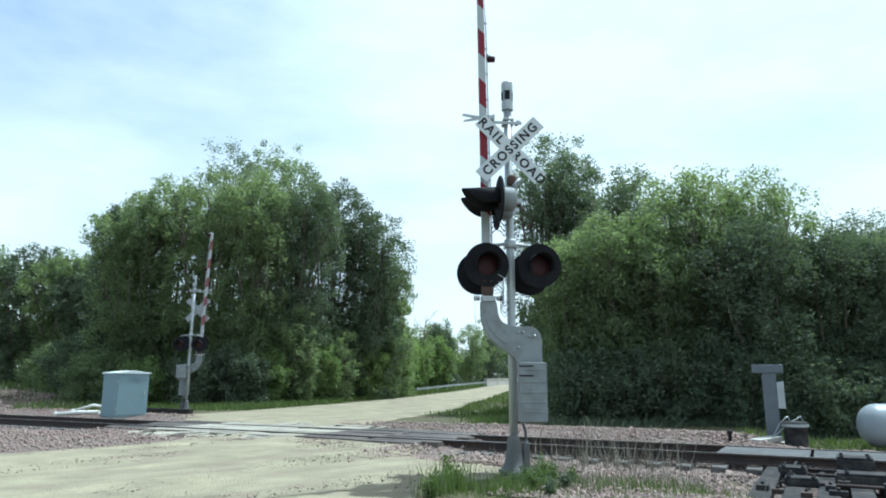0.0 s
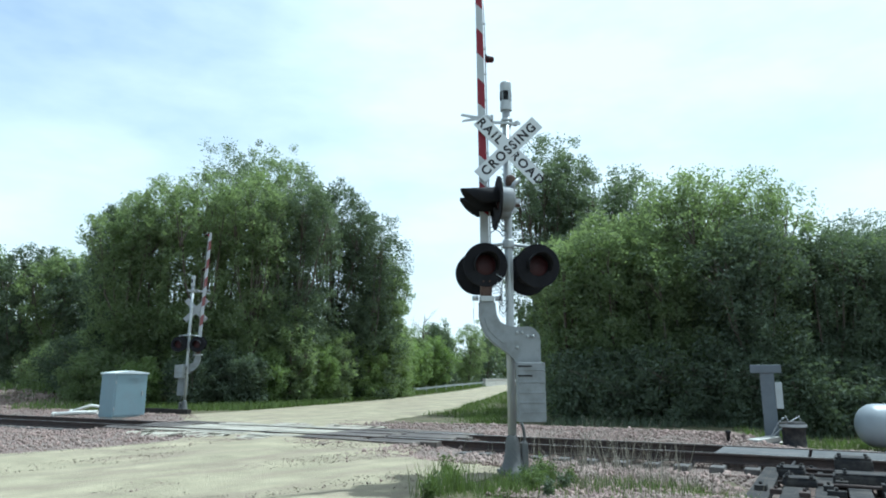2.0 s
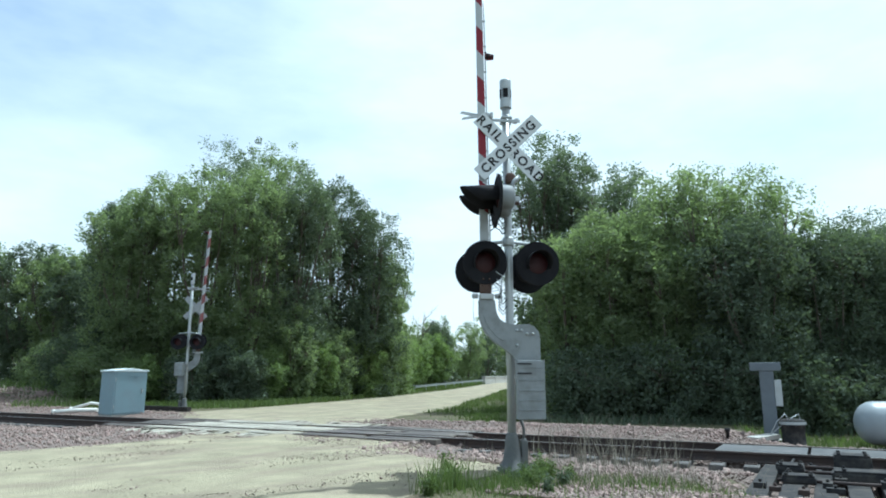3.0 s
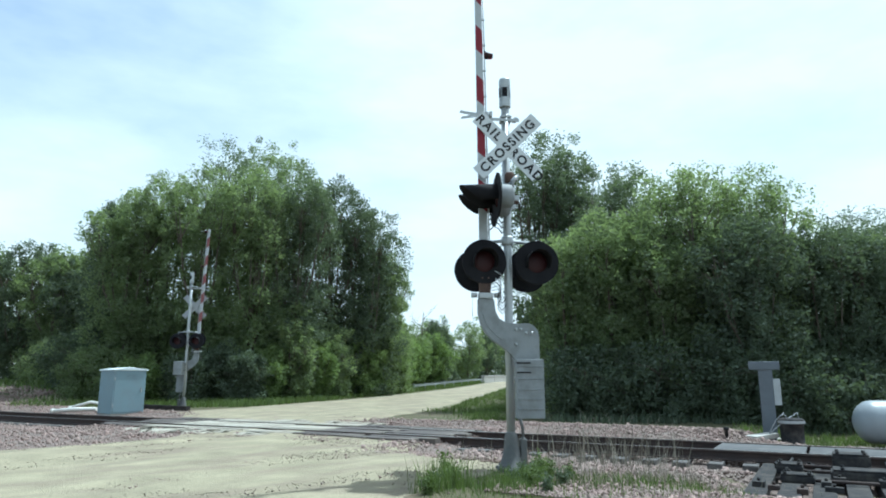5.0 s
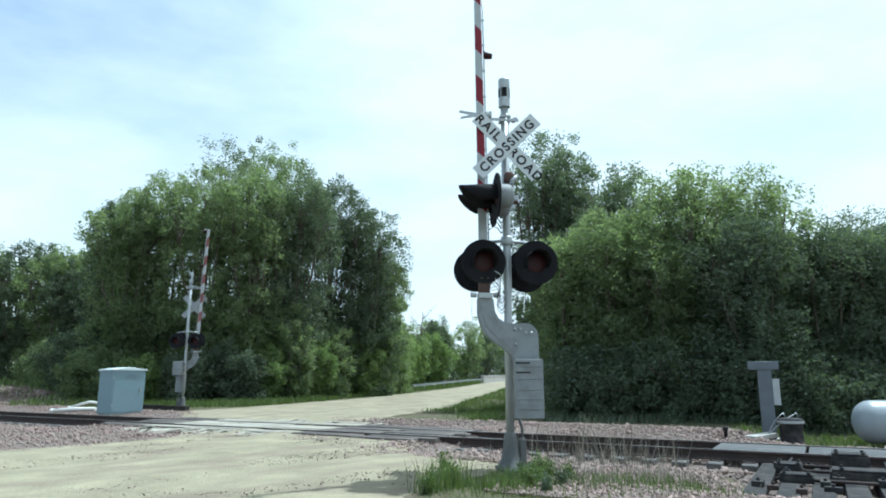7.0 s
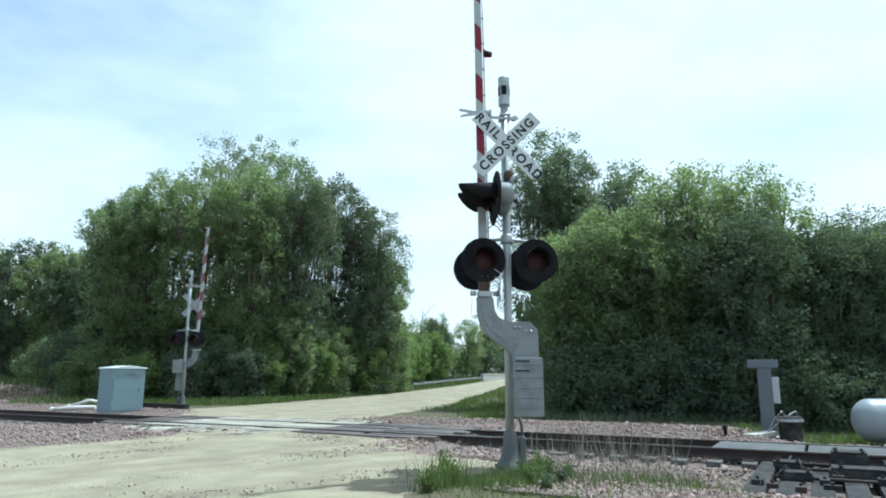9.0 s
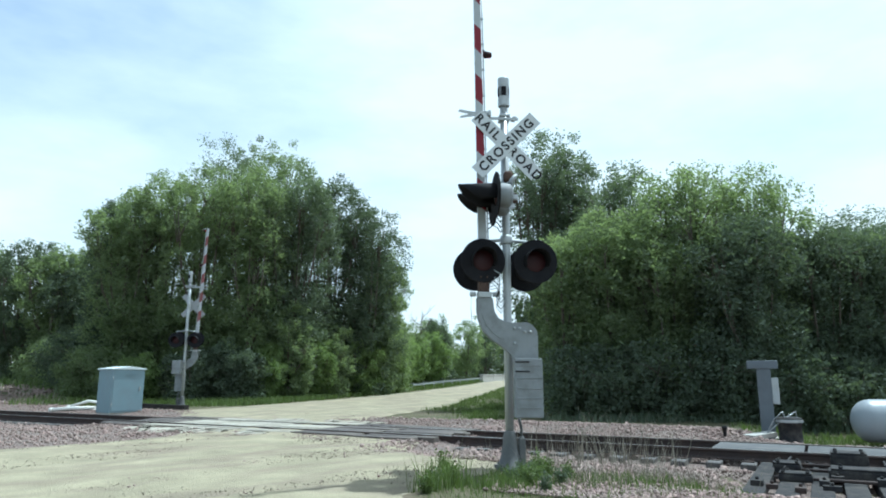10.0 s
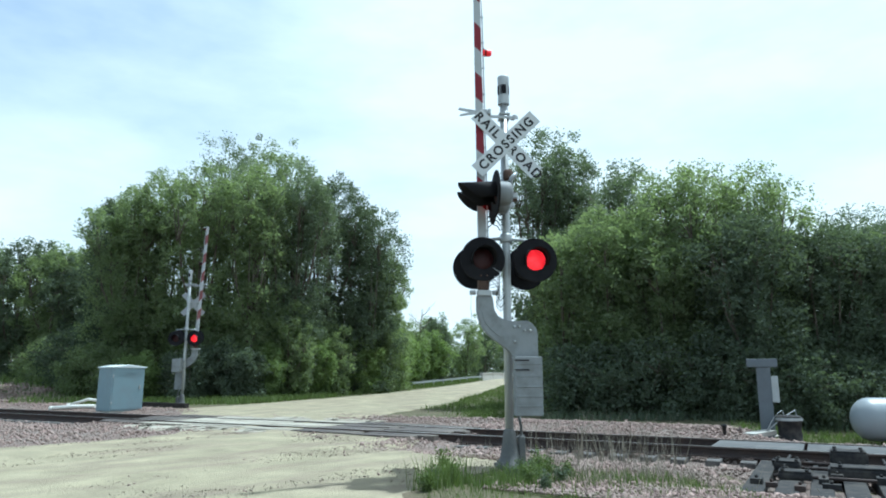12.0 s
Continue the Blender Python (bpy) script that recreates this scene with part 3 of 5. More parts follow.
def build_signal(m, label, side_lamps=True, lean=0.012, sign=(-0.02, 4.63)):
    sig = thing("crossing_signal", m, label, "crossing signal", "railway crossing signals")
    bm = bmesh.new()
    tube(bm, [(0, 0, 0.40), (0, 0, 2.0), (0, 0, 3.6), (0, 0, 5.32)], 0.0595, 20)
    part("mast", bm, GALV, sig, "round galvanised steel mast")
    bm = bmesh.new()
    lathe(bm, [(0.20, 0.0), (0.20, 0.03), (0.165, 0.05), (0.125, 0.20), (0.10, 0.34), (0.095, 0.44), (0.075, 0.50), (0.062, 0.52)], seg=20)
    for a in range(0, 360, 90):
        box(bm, (0.19, 0, 0.03), (0.10, 0.09, 0.05), pose(0, 0, 0, 0, 0, a + 45), 0.008)
        lathe(bm, [(0.018, 0.05), (0.018, 0.085), (0.0, 0.09)], pose(0, 0, 0, 0, 0, a + 45) @ pose(0.20, 0, 0), 6)
    part("mast_base", bm, BASEIRON, sig, "flared cast base with bolted feet")
    bm = bmesh.new()
    box(bm, (0.17, 0.02, 0.24), (0.09, 0.14, 0.36), bevel=0.015)
    tube(bm, [(0.17, 0.0, 0.40), (0.17, 0.0, 0.55), (0.13, 0.0, 0.72)], 0.022, 8)
    lathe(bm, [(0.035, 0.40), (0.035, 0.44)], pose(0.17, 0, 0), 10)
    part("junction_box", bm, BASEIRON, sig, "small grey junction box with a conduit")
    # bell on top
    bm = bmesh.new()
    lathe(bm, [(0.045, 5.24), (0.045, 5.32), (0.088, 5.33), (0.088, 5.45), (0.083, 5.455), (0.083, 5.66), (0.088, 5.665), (0.088, 5.77), (0.080, 5.785), (0.0, 5.79)], seg=28, smooth=False)
    for a in (40, 130, 220, 310):
        box(bm, (0.084, 0, 5.555), (0.012, 0.022, 0.21), pose(0, 0, 0, 0, 0, a), 0.003)
    bell = part("bell", bm, GALV, sig, "grey cylindrical electronic bell")
    for a in (-155, -100, -20, 70):
        bm = bmesh.new()
        box(bm, (0.083, 0, 5.555), (0.004, 0.075, 0.15), pose(0, 0, 0, 0, 0, a), 0.001)
        part("bell_grille", bm, BLACK, bell, "dark bell opening")
    # keeper fork that holds the raised arm
    bm = bmesh.new()
    for z in (5.10, 5.16):
        box(bm, (-0.05, -0.075 if z < 5.13 else 0.075, z), (0.50, 0.012, 0.045), bevel=0.003)
        box(bm, (0, 0, z), (0.17, 0.17, 0.04), bevel=0.02)
    for side in (-1, 1):
        plate(bm, [(-0.30, 5.10), (-0.30, 5.16), (-0.70, 5.135 + side * 0.075), (-0.72, 5.10 + side * 0.075)], side * 0.06 - 0.156, side * 0.06 - 0.144)
    box(bm, (-0.26, -0.06, 5.13), (0.04, 0.30, 0.08), bevel=0.005)
    box(bm, (0.15, 0, 5.13), (0.06, 0.16, 0.03), bevel=0.004)
    part("arm_keeper", bm, GALV, sig, "forked steel keeper for the raised gate arm")
    crossbuck(sig, *sign, -0.215)
    bm = bmesh.new()
    for z in (sign[1] - 0.05, sign[1] + 0.05):
        lathe(bm, [(0.075, z - 0.02), (0.075, z + 0.02)], seg=16)
        box(bm, (0, -0.13, z), (0.05, 0.16, 0.03), bevel=0.003)
    part("sign_clamp", bm, GALV, sig)
    # side lamps, for a lane alongside the railway
    if side_lamps:
        bm = bmesh.new()
        tube(bm, [(0, -0.72, 4.02), (0, 0.06, 4.02)], 0.028, 10)
        for x, y in ((-0.10, -0.70), (-0.06, -0.22)):
            tube(bm, [(0, y, 4.02), (x + 0.03, y, 3.95), (x + 0.03, y, 3.72)], 0.026, 8)
        lathe(bm, [(0.085, 3.94), (0.095, 3.97), (0.095, 4.07), (0.085, 4.10)], seg=18)
        part("side_crossarm", bm, GALV, sig, "short crossarm carrying two side lamps")
        bm = bmesh.new()
        lathe(bm, [(0.055, 4.10), (0.078, 4.12), (0.078, 4.22), (0.055, 4.26), (0.0, 4.27)], pose(0.03, -0.09, 0), 16)
        part("junction_fitting", bm, RUSTBROWN, sig, "rusty brown cable fitting")
        bm = bmesh.new()
        box(bm, (0.09, -0.06, 3.86), (0.12, 0.11, 0.15), bevel=0.02)
        part("terminal_box", bm, RUSTBROWN, sig, "small rusty brown terminal box")
        for x, y in ((-0.33, -0.70), (-0.27, -0.22)):
            LAMPS.append((lamp(sig, (x + 0.03, y, 3.72), -91, long=0.50, housing=ALU), int(y > -0.5)))
    # main crossarm with lamps back to back
    bm = bmesh.new()
    tube(bm, [(-0.42, 0, 3.20), (0, 0, 3.24), (0.42, 0, 3.20)], 0.026, 10)
    tube(bm, [(-0.39, 0, 3.20), (-0.39, 0, 2.96)], 0.022, 8)
    tube(bm, [(0.39, 0, 3.20), (0.39, 0, 2.96)], 0.022, 8)
    lathe(bm, [(0.08, 3.17), (0.088, 3.19), (0.088, 3.28), (0.08, 3.30)], seg=18)
    part("crossarm", bm, GALV, sig, "steel crossarm carrying the flashing lamps")
    for x in (-0.385, 0.385):
        LAMPS.append((lamp(sig, (x, -0.20, 2.89), 0), int(x > 0)))
        LAMPS.append((lamp(sig, (x - 0.05, 0.27, 2.83), 180), int(x > 0)))
    # gate machine behind the mast
    bm = bmesh.new()
    box(bm, (0.20, 0.26, 1.70), (0.36, 0.34, 0.56), bevel=0.04)
    box(bm, (0.06, 0.10, 1.62), (0.18, 0.16, 0.10), bevel=0.01)
    box(bm, (0.06, 0.10, 1.86), (0.18, 0.16, 0.10), bevel=0.01)
    part("gate_machine", bm, ALU, sig, "grey cast gate machine housing")
    # swan-necked arm support and its counterweights, in front of the mast
    bm = bmesh.new()
    plate(bm, [(-0.48, 2.36), (-0.25, 2.36), (-0.24, 2.16), (-0.19, 2.07), (-0.10, 2.02), (-0.02, 2.00), (0.24, 2.02), (0.32, 1.98), (0.38, 1.90), (0.39, 1.80), (0.39, 1.50),
               (0.02, 1.50), (0.00, 1.58), (-0.09, 1.64), (-0.28, 1.77), (-0.40, 1.90), (-0.46, 2.04), (-0.48, 2.16)], -0.20, -0.11)
    bmesh.ops.bevel(bm, geom=list(bm.edges), offset=0.012, segments=2, affect="EDGES")
    sup = part("arm_support", bm, ALU, sig, "grey cast swan-neck arm support")
    bm = bmesh.new()
    plate(bm, [(-0.415, 2.14), (-0.37, 1.99), (-0.26, 1.86), (-0.15, 1.78), (-0.11, 1.83), (-0.22, 1.92), (-0.31, 2.03), (-0.35, 2.15)], -0.212, -0.20)
    part("support_rib", bm, ALU, sup)
    for x, z in ((0.05, 1.93), (0.12, 1.93), (0.20, 1.88), (0.28, 1.88), (0.05, 1.72)):
        bm = bmesh.new()
        lathe(bm, [(0.022, 0.0), (0.022, 0.02), (0.0, 0.024)], pose(x, -0.20, z, 90, 0, 0), 6)
        part("bolt", bm, GALV, sup)
    for k in range(2):
        bm = bmesh.new()
        y0 = -0.20 - 0.075 * k
        box(bm, (0.215, y0 - 0.02, 1.11), (0.39, 0.07, 0.80), bevel=0.012)
        for j, z in enumerate((1.41, 1.24, 1.10, 0.97, 0.84)):
            box(bm, (0.22, y0 - 0.058, z), (0.35, 0.012, 0.018 if j > 1 else 0.010), bevel=0.003)
        w = part("counterweight", bm, ALU, sup, "grey iron counterweight plate")
        if k:
            for z in (1.46, 1.33):
                bm = bmesh.new()
                box(bm, (0.12, y0 - 0.062, z), (0.20, 0.012, 0.018), bevel=0.003)
                part("slot", bm, BLACK, w, "dark adjusting slot")
    # hub of arm and support
    bm = bmesh.new()
    box(bm, (-0.365, -0.15, 2.40), (0.20, 0.13, 0.08), bevel=0.01)
    for x in (-0.53, -0.20):
        lathe(bm, [(0.035, -0.04), (0.035, 0.04)], pose(x, -0.15, 2.41, 0, 90, 0), 10)
        tube(bm, [(x, -0.15, 2.41), (x * 0.8 - 0.06, -0.15, 2.41)], 0.012, 6)
    for k in range(6):
        z = 2.42 + 0.10 * k
        tube(bm, [(-0.28, -0.16, z), (-0.16, -0.17, z + 0.03), (-0.17, -0.17, z + 0.08), (-0.28, -0.16, z + 0.06)], 0.006, 5)
    part("arm_clamp", bm, GALV, sup, "bolted steel clamp with loops of cable")
    bm = bmesh.new()
    box(bm, (-0.375, -0.15, 2.56), (0.155, 0.10, 0.30), bevel=0.008)
    for z in (2.47, 2.56, 2.65):
        for x in (-0.42, -0.33):
            lathe(bm, [(0.014, 0.0), (0.014, 0.014), (0.0, 0.018)], pose(x, -0.20, z, 90, 0, 0), 6)
    part("arm_socket", bm, RUSTBROWN, sup, "rusty brown socket at the foot of the arm")
    # cables from the mast to the arm
    for k in range(5):
        bm = bmesh.new()
        zz = 2.28 + 0.05 * k
        tube(bm, [(-0.27, -0.19, zz + 0.30), (-0.19 + 0.012 * k, -0.21, zz + 0.22), (-0.15, -0.20, zz + 0.05), (-0.20, -0.19, zz - 0.06), (-0.12, -0.12, zz - 0.13), (-0.05, -0.055, zz - 0.05)], 0.007, 5)
        part("cable", bm, BLACK if k % 2 else GALV, sup, "loop of cable")
    for k in range(4):
        bm = bmesh.new()
        zz = 3.36 + 0.075 * k
        tube(bm, [(-0.30, -0.17, zz), (-0.24, -0.20, zz + 0.045), (-0.17, -0.19, zz + 0.02), (-0.11, -0.12, zz - 0.035), (-0.06, -0.04, zz + 0.01)], 0.008, 5)
        part("cable", bm, BLACK, sig, "dark loop of cable")
    bm = bmesh.new()
    tube(bm, [(-0.55, -0.16, 2.40), (-0.56, -0.16, 2.20), (-0.545, -0.16, 1.98)], 0.004, 5)
    part("hanging_wire", bm, GALV, sup)
    # the raised gate arm
    z0, z1 = 2.36, 7.75
    cuts, z = [z0], 2.36 + 0.08
    while z < z1:
        cuts.append(z)
        z += 0.41
    cuts.append(z1)

    def arm_x(z):
        return -0.375 - lean * (z - 2.4)
    bm = bmesh.new()
    for i, (a, b) in enumerate(zip(cuts, cuts[1:])):
        top = 0.05 if b < z1 else 0.0
        w0, w1 = 0.066 - 0.0035 * (a - z0), 0.066 - 0.0035 * (b - z0)
        lo = 0.05 if i else 0.0
        vs = []
        for yy in (-0.172, -0.125):
            vs += [bm.verts.new((arm_x(a) - w0, yy, a + lo)), bm.verts.new((arm_x(a) + w0, yy, a - lo)), bm.verts.new((arm_x(b) + w1, yy, b - top)), bm.verts.new((arm_x(b) - w1, yy, b + top))]
        red = i % 2 == 0 and i > 2
        for j, q in enumerate(((0, 1, 2, 3), (7, 6, 5, 4), (0, 3, 7, 4), (1, 5, 6, 2))):
            bm.faces.new([vs[t] for t in q]).material_index = (0 if not red else 2 if j == 1 else 1)
    bmesh.ops.remove_doubles(bm, verts=bm.verts, dist=0.002)
    bmesh.ops.holes_fill(bm, edges=[e for e in bm.edges if e.is_boundary], sides=4)
    arm = part("gate_arm", bm, [ARMWHITE, ARMRED, ARMFADED], sig, "raised gate arm with slanting red and white bands")
    bm = bmesh.new()
    tube(bm, [(arm_x(2.5) + 0.085, -0.15, 2.5), (arm_x(5) + 0.08, -0.15, 5.0), (arm_x(6.2) + 0.08, -0.15, 6.2), (arm_x(7.6) + 0.07, -0.15, 7.6)], 0.011, 6)
    for z in np.arange(2.9, 7.5, 0.42):
        box(bm, (arm_x(z) + 0.07, -0.15, z), (0.05, 0.03, 0.02), bevel=0.003)
    part("arm_cable", bm, GALV, arm, "cable clipped along the arm")
    for z in (6.09, 7.65):
        bm = bmesh.new()
        # a red lens, dark on the near half and lit on the other; it turns about its own axis
        lathe(bm, [(0.0, -0.005), (0.04, 0.0), (0.052, 0.02), (0.052, 0.10), (0.042, 0.13), (0.0, 0.14)], seg=16)
        for f in bm.faces:
            f.material_index = int(f.calc_center_median().y > 0)
        al = part("arm_lamp", bm, [REDDARK, ARMLIT], arm, "small red arm lamp")
        seat = pose(arm_x(z) + 0.075, -0.15, z, 0, 90, 0)
        al.matrix_basis = seat
        ARM_LAMPS.append((al, seat))
        bm = bmesh.new()
        lathe(bm, [(0.055, 0.03), (0.055, 0.05)], seat, 14)
        box(bm, (arm_x(z) + 0.085, -0.15, z + 0.06), (0.03, 0.03, 0.03), bevel=0.006)
        part("arm_lamp_collar", bm, BLACK, arm)
    return sig


MAST_NEAR, MAST_FAR = (0.95, 9.63), (-10.87, 28.6)
near_signal = build_signal(pose(*MAST_NEAR, float(land(*MAST_NEAR)), 0, 0, 7), "grey railway crossing signal with crossbuck, red lamps and raised gate")
near_lamps = list(LAMPS)
LAMPS.clear()
far_signal = build_signal(pose(*MAST_FAR, float(land(*MAST_FAR)) - 0.05, 0, 0, 183), "crossing signal seen from behind across the railway, gate raised", False, 0.034, (-0.14, 4.33))
far_lamps = list(LAMPS)
for ob, seat in ARM_LAMPS[2:]:
    ob.matrix_basis = seat @ pose(0, 0, 0, 0, 0, 180)


# ---------------- trees
CROWNS = []


def leaves(n_clump, per, place, rng, size):
    """Little pointed leaves gathered in clumps; place() gives the clump centres and their spread."""
    c, spread = place(n_clump)
    n = len(c) * per
    centre = np.repeat(c, per, 0) + np.clip(rng.normal(0, 1, (n, 3)), -1.7, 1.7) * np.repeat(spread, per, 0)
    d = rng.normal(size=(n, 3))
    d[:, 2] = d[:, 2] * 0.7 - 0.15
    d /= np.linalg.norm(d, axis=1, keepdims=True)
    e = np.cross(d, rng.normal(size=(n, 3)))
    e /= np.linalg.norm(e, axis=1, keepdims=True) + 1e-9
    L = size * rng.uniform(0.6, 1.4, (n, 1))
    v = np.stack([centre - d * L * 0.5 - e * L * 0.30, centre - d * L * 0.36 + e * L * 0.34, centre + d * L * 0.55], 1)
    return v.reshape(-1, 3), np.arange(n * 3).reshape(n, 3)


def tree(name, x, y, height, radius, seed, leaf, label, skirt=0.0, clumps=400, per=70, size=0.13, airy=0.0, category="tree", sway=1.0, dome=0.28, leaders=9, pieces=2):
    """A tree of several upright leaders, each with a tall crown of leafy sprays; the tops make a dome."""
    rng = np.random.default_rng(seed)
    rr = random.Random(seed)
    z0 = float(land(x, y)) - 0.05
    t = thing(name, pose(x, y, z0), label, category, "trees and bushes by the railway")
    bottom = height * skirt
    lobes = []
    for k in range(leaders):
        f = math.sqrt((k + 0.3) / leaders)
        a = k * 2.4 + rr.uniform(-0.4, 0.4)
        off = radius * 0.72 * f
        top = height - height * dome * f * f * rr.uniform(0.75, 1.2)
        rx = radius * (0.50 - 0.08 * f) * rr.uniform(0.9, 1.15)
        for j in range(3):
            tall = (top - bottom) * (0.30 if j else 0.20)
            zc = top - tall * (0.95 + j * 0.90) * rr.uniform(0.92, 1.02)
            lobes.append((off * math.cos(a) * (1 - 0.10 * j) + rr.uniform(-0.1, 0.1) * radius, off * math.sin(a) * (1 - 0.10 * j) + rr.uniform(-0.1, 0.1) * radius, zc, rx * (1.08, 1.12, 0.95)[j], tall))
    arr = np.array(lobes)
    # trunk and limbs
    bm = bmesh.new()
    rt = 0.015 * height + 0.03
    top = Vector((rr.uniform(-0.4, 0.4), rr.uniform(-0.4, 0.4), height * 0.7))
    tube(bm, [(0, 0, 0), (0.05, 0.02, height * 0.15), top * 0.5, top], rt, 9, r2=rt * 0.25)
    for k in range(0, len(lobes), 3):
        lx, ly, lz, lr, lh = lobes[k]
        a, b = top * rr.uniform(0.12, 0.45), Vector((lx, ly, lz))
        tube(bm, [a, a.lerp(b, 0.5) + Vector((lx * 0.22, ly * 0.22, -0.06 * lh)), b, b + Vector((lx * 0.06, ly * 0.06, lh * 0.35))], rt * 0.34, 6, r2=0.008)
        for j in range(4):
            e = b + Vector((rr.uniform(-1, 1) * lr, rr.uniform(-1, 1) * lr, lh * rr.uniform(-0.4, 0.55)))
            tube(bm, [b - Vector((0, 0, lh * 0.5)), b.lerp(e, 0.55), e], rt * 0.14, 5, r2=0.006)
    part("trunk", bm, BARK, t, "grey-brown trunk and limbs")
    weight = arr[:, 3] * arr[:, 4] * np.where(np.arange(len(arr)) % 3 == 0, 1.9, 1.0)
    groups = np.array_split(np.argsort(arr[:, 0] + 0.2 * arr[:, 2]), pieces)
    for g in groups:
        share = weight[g] / weight[g].sum()

        def place(n, g=g, share=share):
            k = rng.choice(g, n, p=share)
            d = rng.normal(size=(n, 3))
            d /= np.linalg.norm(d, axis=1, keepdims=True)
            d[:, 2] = d[:, 2] * 0.95 + 0.08
            # sprays gather in tufts, so that the outline is uneven and sky shows between them
            tuft = 0.5 + 0.5 * np.sin(d[:, 0] * 5.1 + k * 1.7) * np.sin(d[:, 1] * 4.7 + k) * np.sin(d[:, 2] * 6.3 + 2 * k)
            rad = 0.70 + 0.26 * tuft + rng.normal(0, 0.07 + 0.16 * airy, n)
            c = arr[k, :3] + d * rad[:, None] * np.stack([arr[k, 3], arr[k, 3], arr[k, 4]], 1)
            c[:, 2] = np.maximum(c[:, 2], 0.12 + 0.25 * rng.random(n))
            wide = (0.12 + 0.13 * rng.random(n))[:, None] * (radius / 2.4) ** 0.5
            return c, wide * np.array([1.0, 1.0, 1.05])
        v, f = leaves(max(4, int(clumps * weight[g].sum() / weight.sum())), per, place, rng, size)
        v[:, 2] = np.maximum(v[:, 2], 0.02)
        cr = raw_mesh("crown", v, f, leaf, t, "crown of small leaves with gaps")
        CROWNS.append((cr, sway * rr.uniform(0.6, 1.1), rr.uniform(0, 6)))
    return t


def build_trees():
    # poplars and boxelders in a clump beyond the crossing: sideways place, distance, height, radius
    tall, airytop = "tall leafy tree with dense green crown", "tall tree with thin airy grey-green top"
    for k, (x, y, h, r, leaf, lab, airy) in enumerate([
            (-16.9, 35.5, 11.4, 2.3, LEAF, tall, 0),
            (-19.1, 38.5, 11.7, 1.9, LEAFDARK, "tall dark green leafy tree", 0.2),
            (-15.5, 36.5, 12.7, 2.5, LEAF, tall, 0),
            (-13.0, 35.5, 12.9, 2.4, LEAF, tall, 0),
            (-14.4, 42.0, 16.2, 3.0, LEAFPALE, airytop, 1.0),
            (-12.4, 42.5, 16.9, 2.8, LEAFPALE, airytop, 0.9),
            (-10.3, 40.0, 15.7, 2.7, LEAF, "tall leafy tree with grey-green crown", 0.25),
            (-10.4, 36.0, 13.0, 2.4, LEAF, tall, 0),
            (-8.3, 37.5, 13.2, 2.3, LEAFPALE, tall, 0),
            (-6.8, 41.0, 13.7, 2.5, LEAFDARK, "tall dark green leafy tree", 0.1),
            (-4.75, 42.5, 12.2, 2.8, LEAFDARK, "leafy tree with dark rustling edge", 0.12),
            (-3.9, 43.8, 9.4, 2.0, LEAF, "leafy tree with rustling edge above the road", 0.2)]):
        tree("tree", x, y, h, r, 30 + k, leaf, lab, skirt=0.02, clumps=290 if airy > 0.5 else 600, per=66, size=0.125, airy=airy, dome=0.14 if airy > 0.5 else 0.18)
    # a lower wood to the side of it
    for k, (x, y, h, r, leaf) in enumerate([(-33, 46, 11.0, 3.0, LEAF), (-29.5, 47, 10.9, 2.9, LEAFDARK), (-26.2, 45, 10.2, 2.5, LEAF), (-23.4, 44, 9.4, 2.4, LEAFDARK), (-20.8, 42, 8.0, 2.0, LEAFDARK)]):
        tree("tree", x, y, h, r, 60 + k, leaf, "broad leafy tree at the edge of a wood", skirt=0.02, clumps=360, per=70, size=0.17, dome=0.2)
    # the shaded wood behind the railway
    # the lower LEAFDARK trees carry the wood's shade in their colour
    bright, dark = "leafy tree with bright green top", "tree in a dense wood, its shade put into a dark leaf colour"
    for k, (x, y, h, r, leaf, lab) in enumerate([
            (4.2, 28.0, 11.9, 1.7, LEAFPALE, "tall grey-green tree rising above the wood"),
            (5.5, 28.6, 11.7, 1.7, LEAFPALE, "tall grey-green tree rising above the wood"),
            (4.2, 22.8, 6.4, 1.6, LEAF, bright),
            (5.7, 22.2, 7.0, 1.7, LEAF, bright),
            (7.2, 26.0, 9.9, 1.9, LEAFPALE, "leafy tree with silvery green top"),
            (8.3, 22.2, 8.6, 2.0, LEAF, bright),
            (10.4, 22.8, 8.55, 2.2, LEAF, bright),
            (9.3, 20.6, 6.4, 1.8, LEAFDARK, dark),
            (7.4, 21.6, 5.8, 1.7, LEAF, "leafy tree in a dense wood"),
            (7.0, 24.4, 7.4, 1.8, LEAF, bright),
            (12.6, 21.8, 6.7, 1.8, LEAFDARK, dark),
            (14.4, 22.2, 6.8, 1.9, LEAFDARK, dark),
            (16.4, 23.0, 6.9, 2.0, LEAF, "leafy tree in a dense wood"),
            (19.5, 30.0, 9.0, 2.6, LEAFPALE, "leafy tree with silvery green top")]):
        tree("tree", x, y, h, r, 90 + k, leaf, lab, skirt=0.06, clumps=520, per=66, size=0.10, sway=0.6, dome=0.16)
    # undergrowth and bushes; those in the wood have shade put into the leaf colour
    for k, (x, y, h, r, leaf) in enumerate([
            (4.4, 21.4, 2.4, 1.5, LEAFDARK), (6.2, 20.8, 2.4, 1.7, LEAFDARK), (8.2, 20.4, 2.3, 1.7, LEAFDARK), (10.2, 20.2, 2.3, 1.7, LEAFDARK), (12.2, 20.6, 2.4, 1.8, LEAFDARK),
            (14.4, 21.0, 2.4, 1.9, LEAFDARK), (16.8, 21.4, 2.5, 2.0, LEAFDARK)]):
        tree("bush", x, y, h, r, 120 + k, leaf, "bush under the trees with shade put into its leaf colour", clumps=170, per=60, size=0.10, category="bush", sway=0.2, pieces=1, dome=0.5, leaders=6)
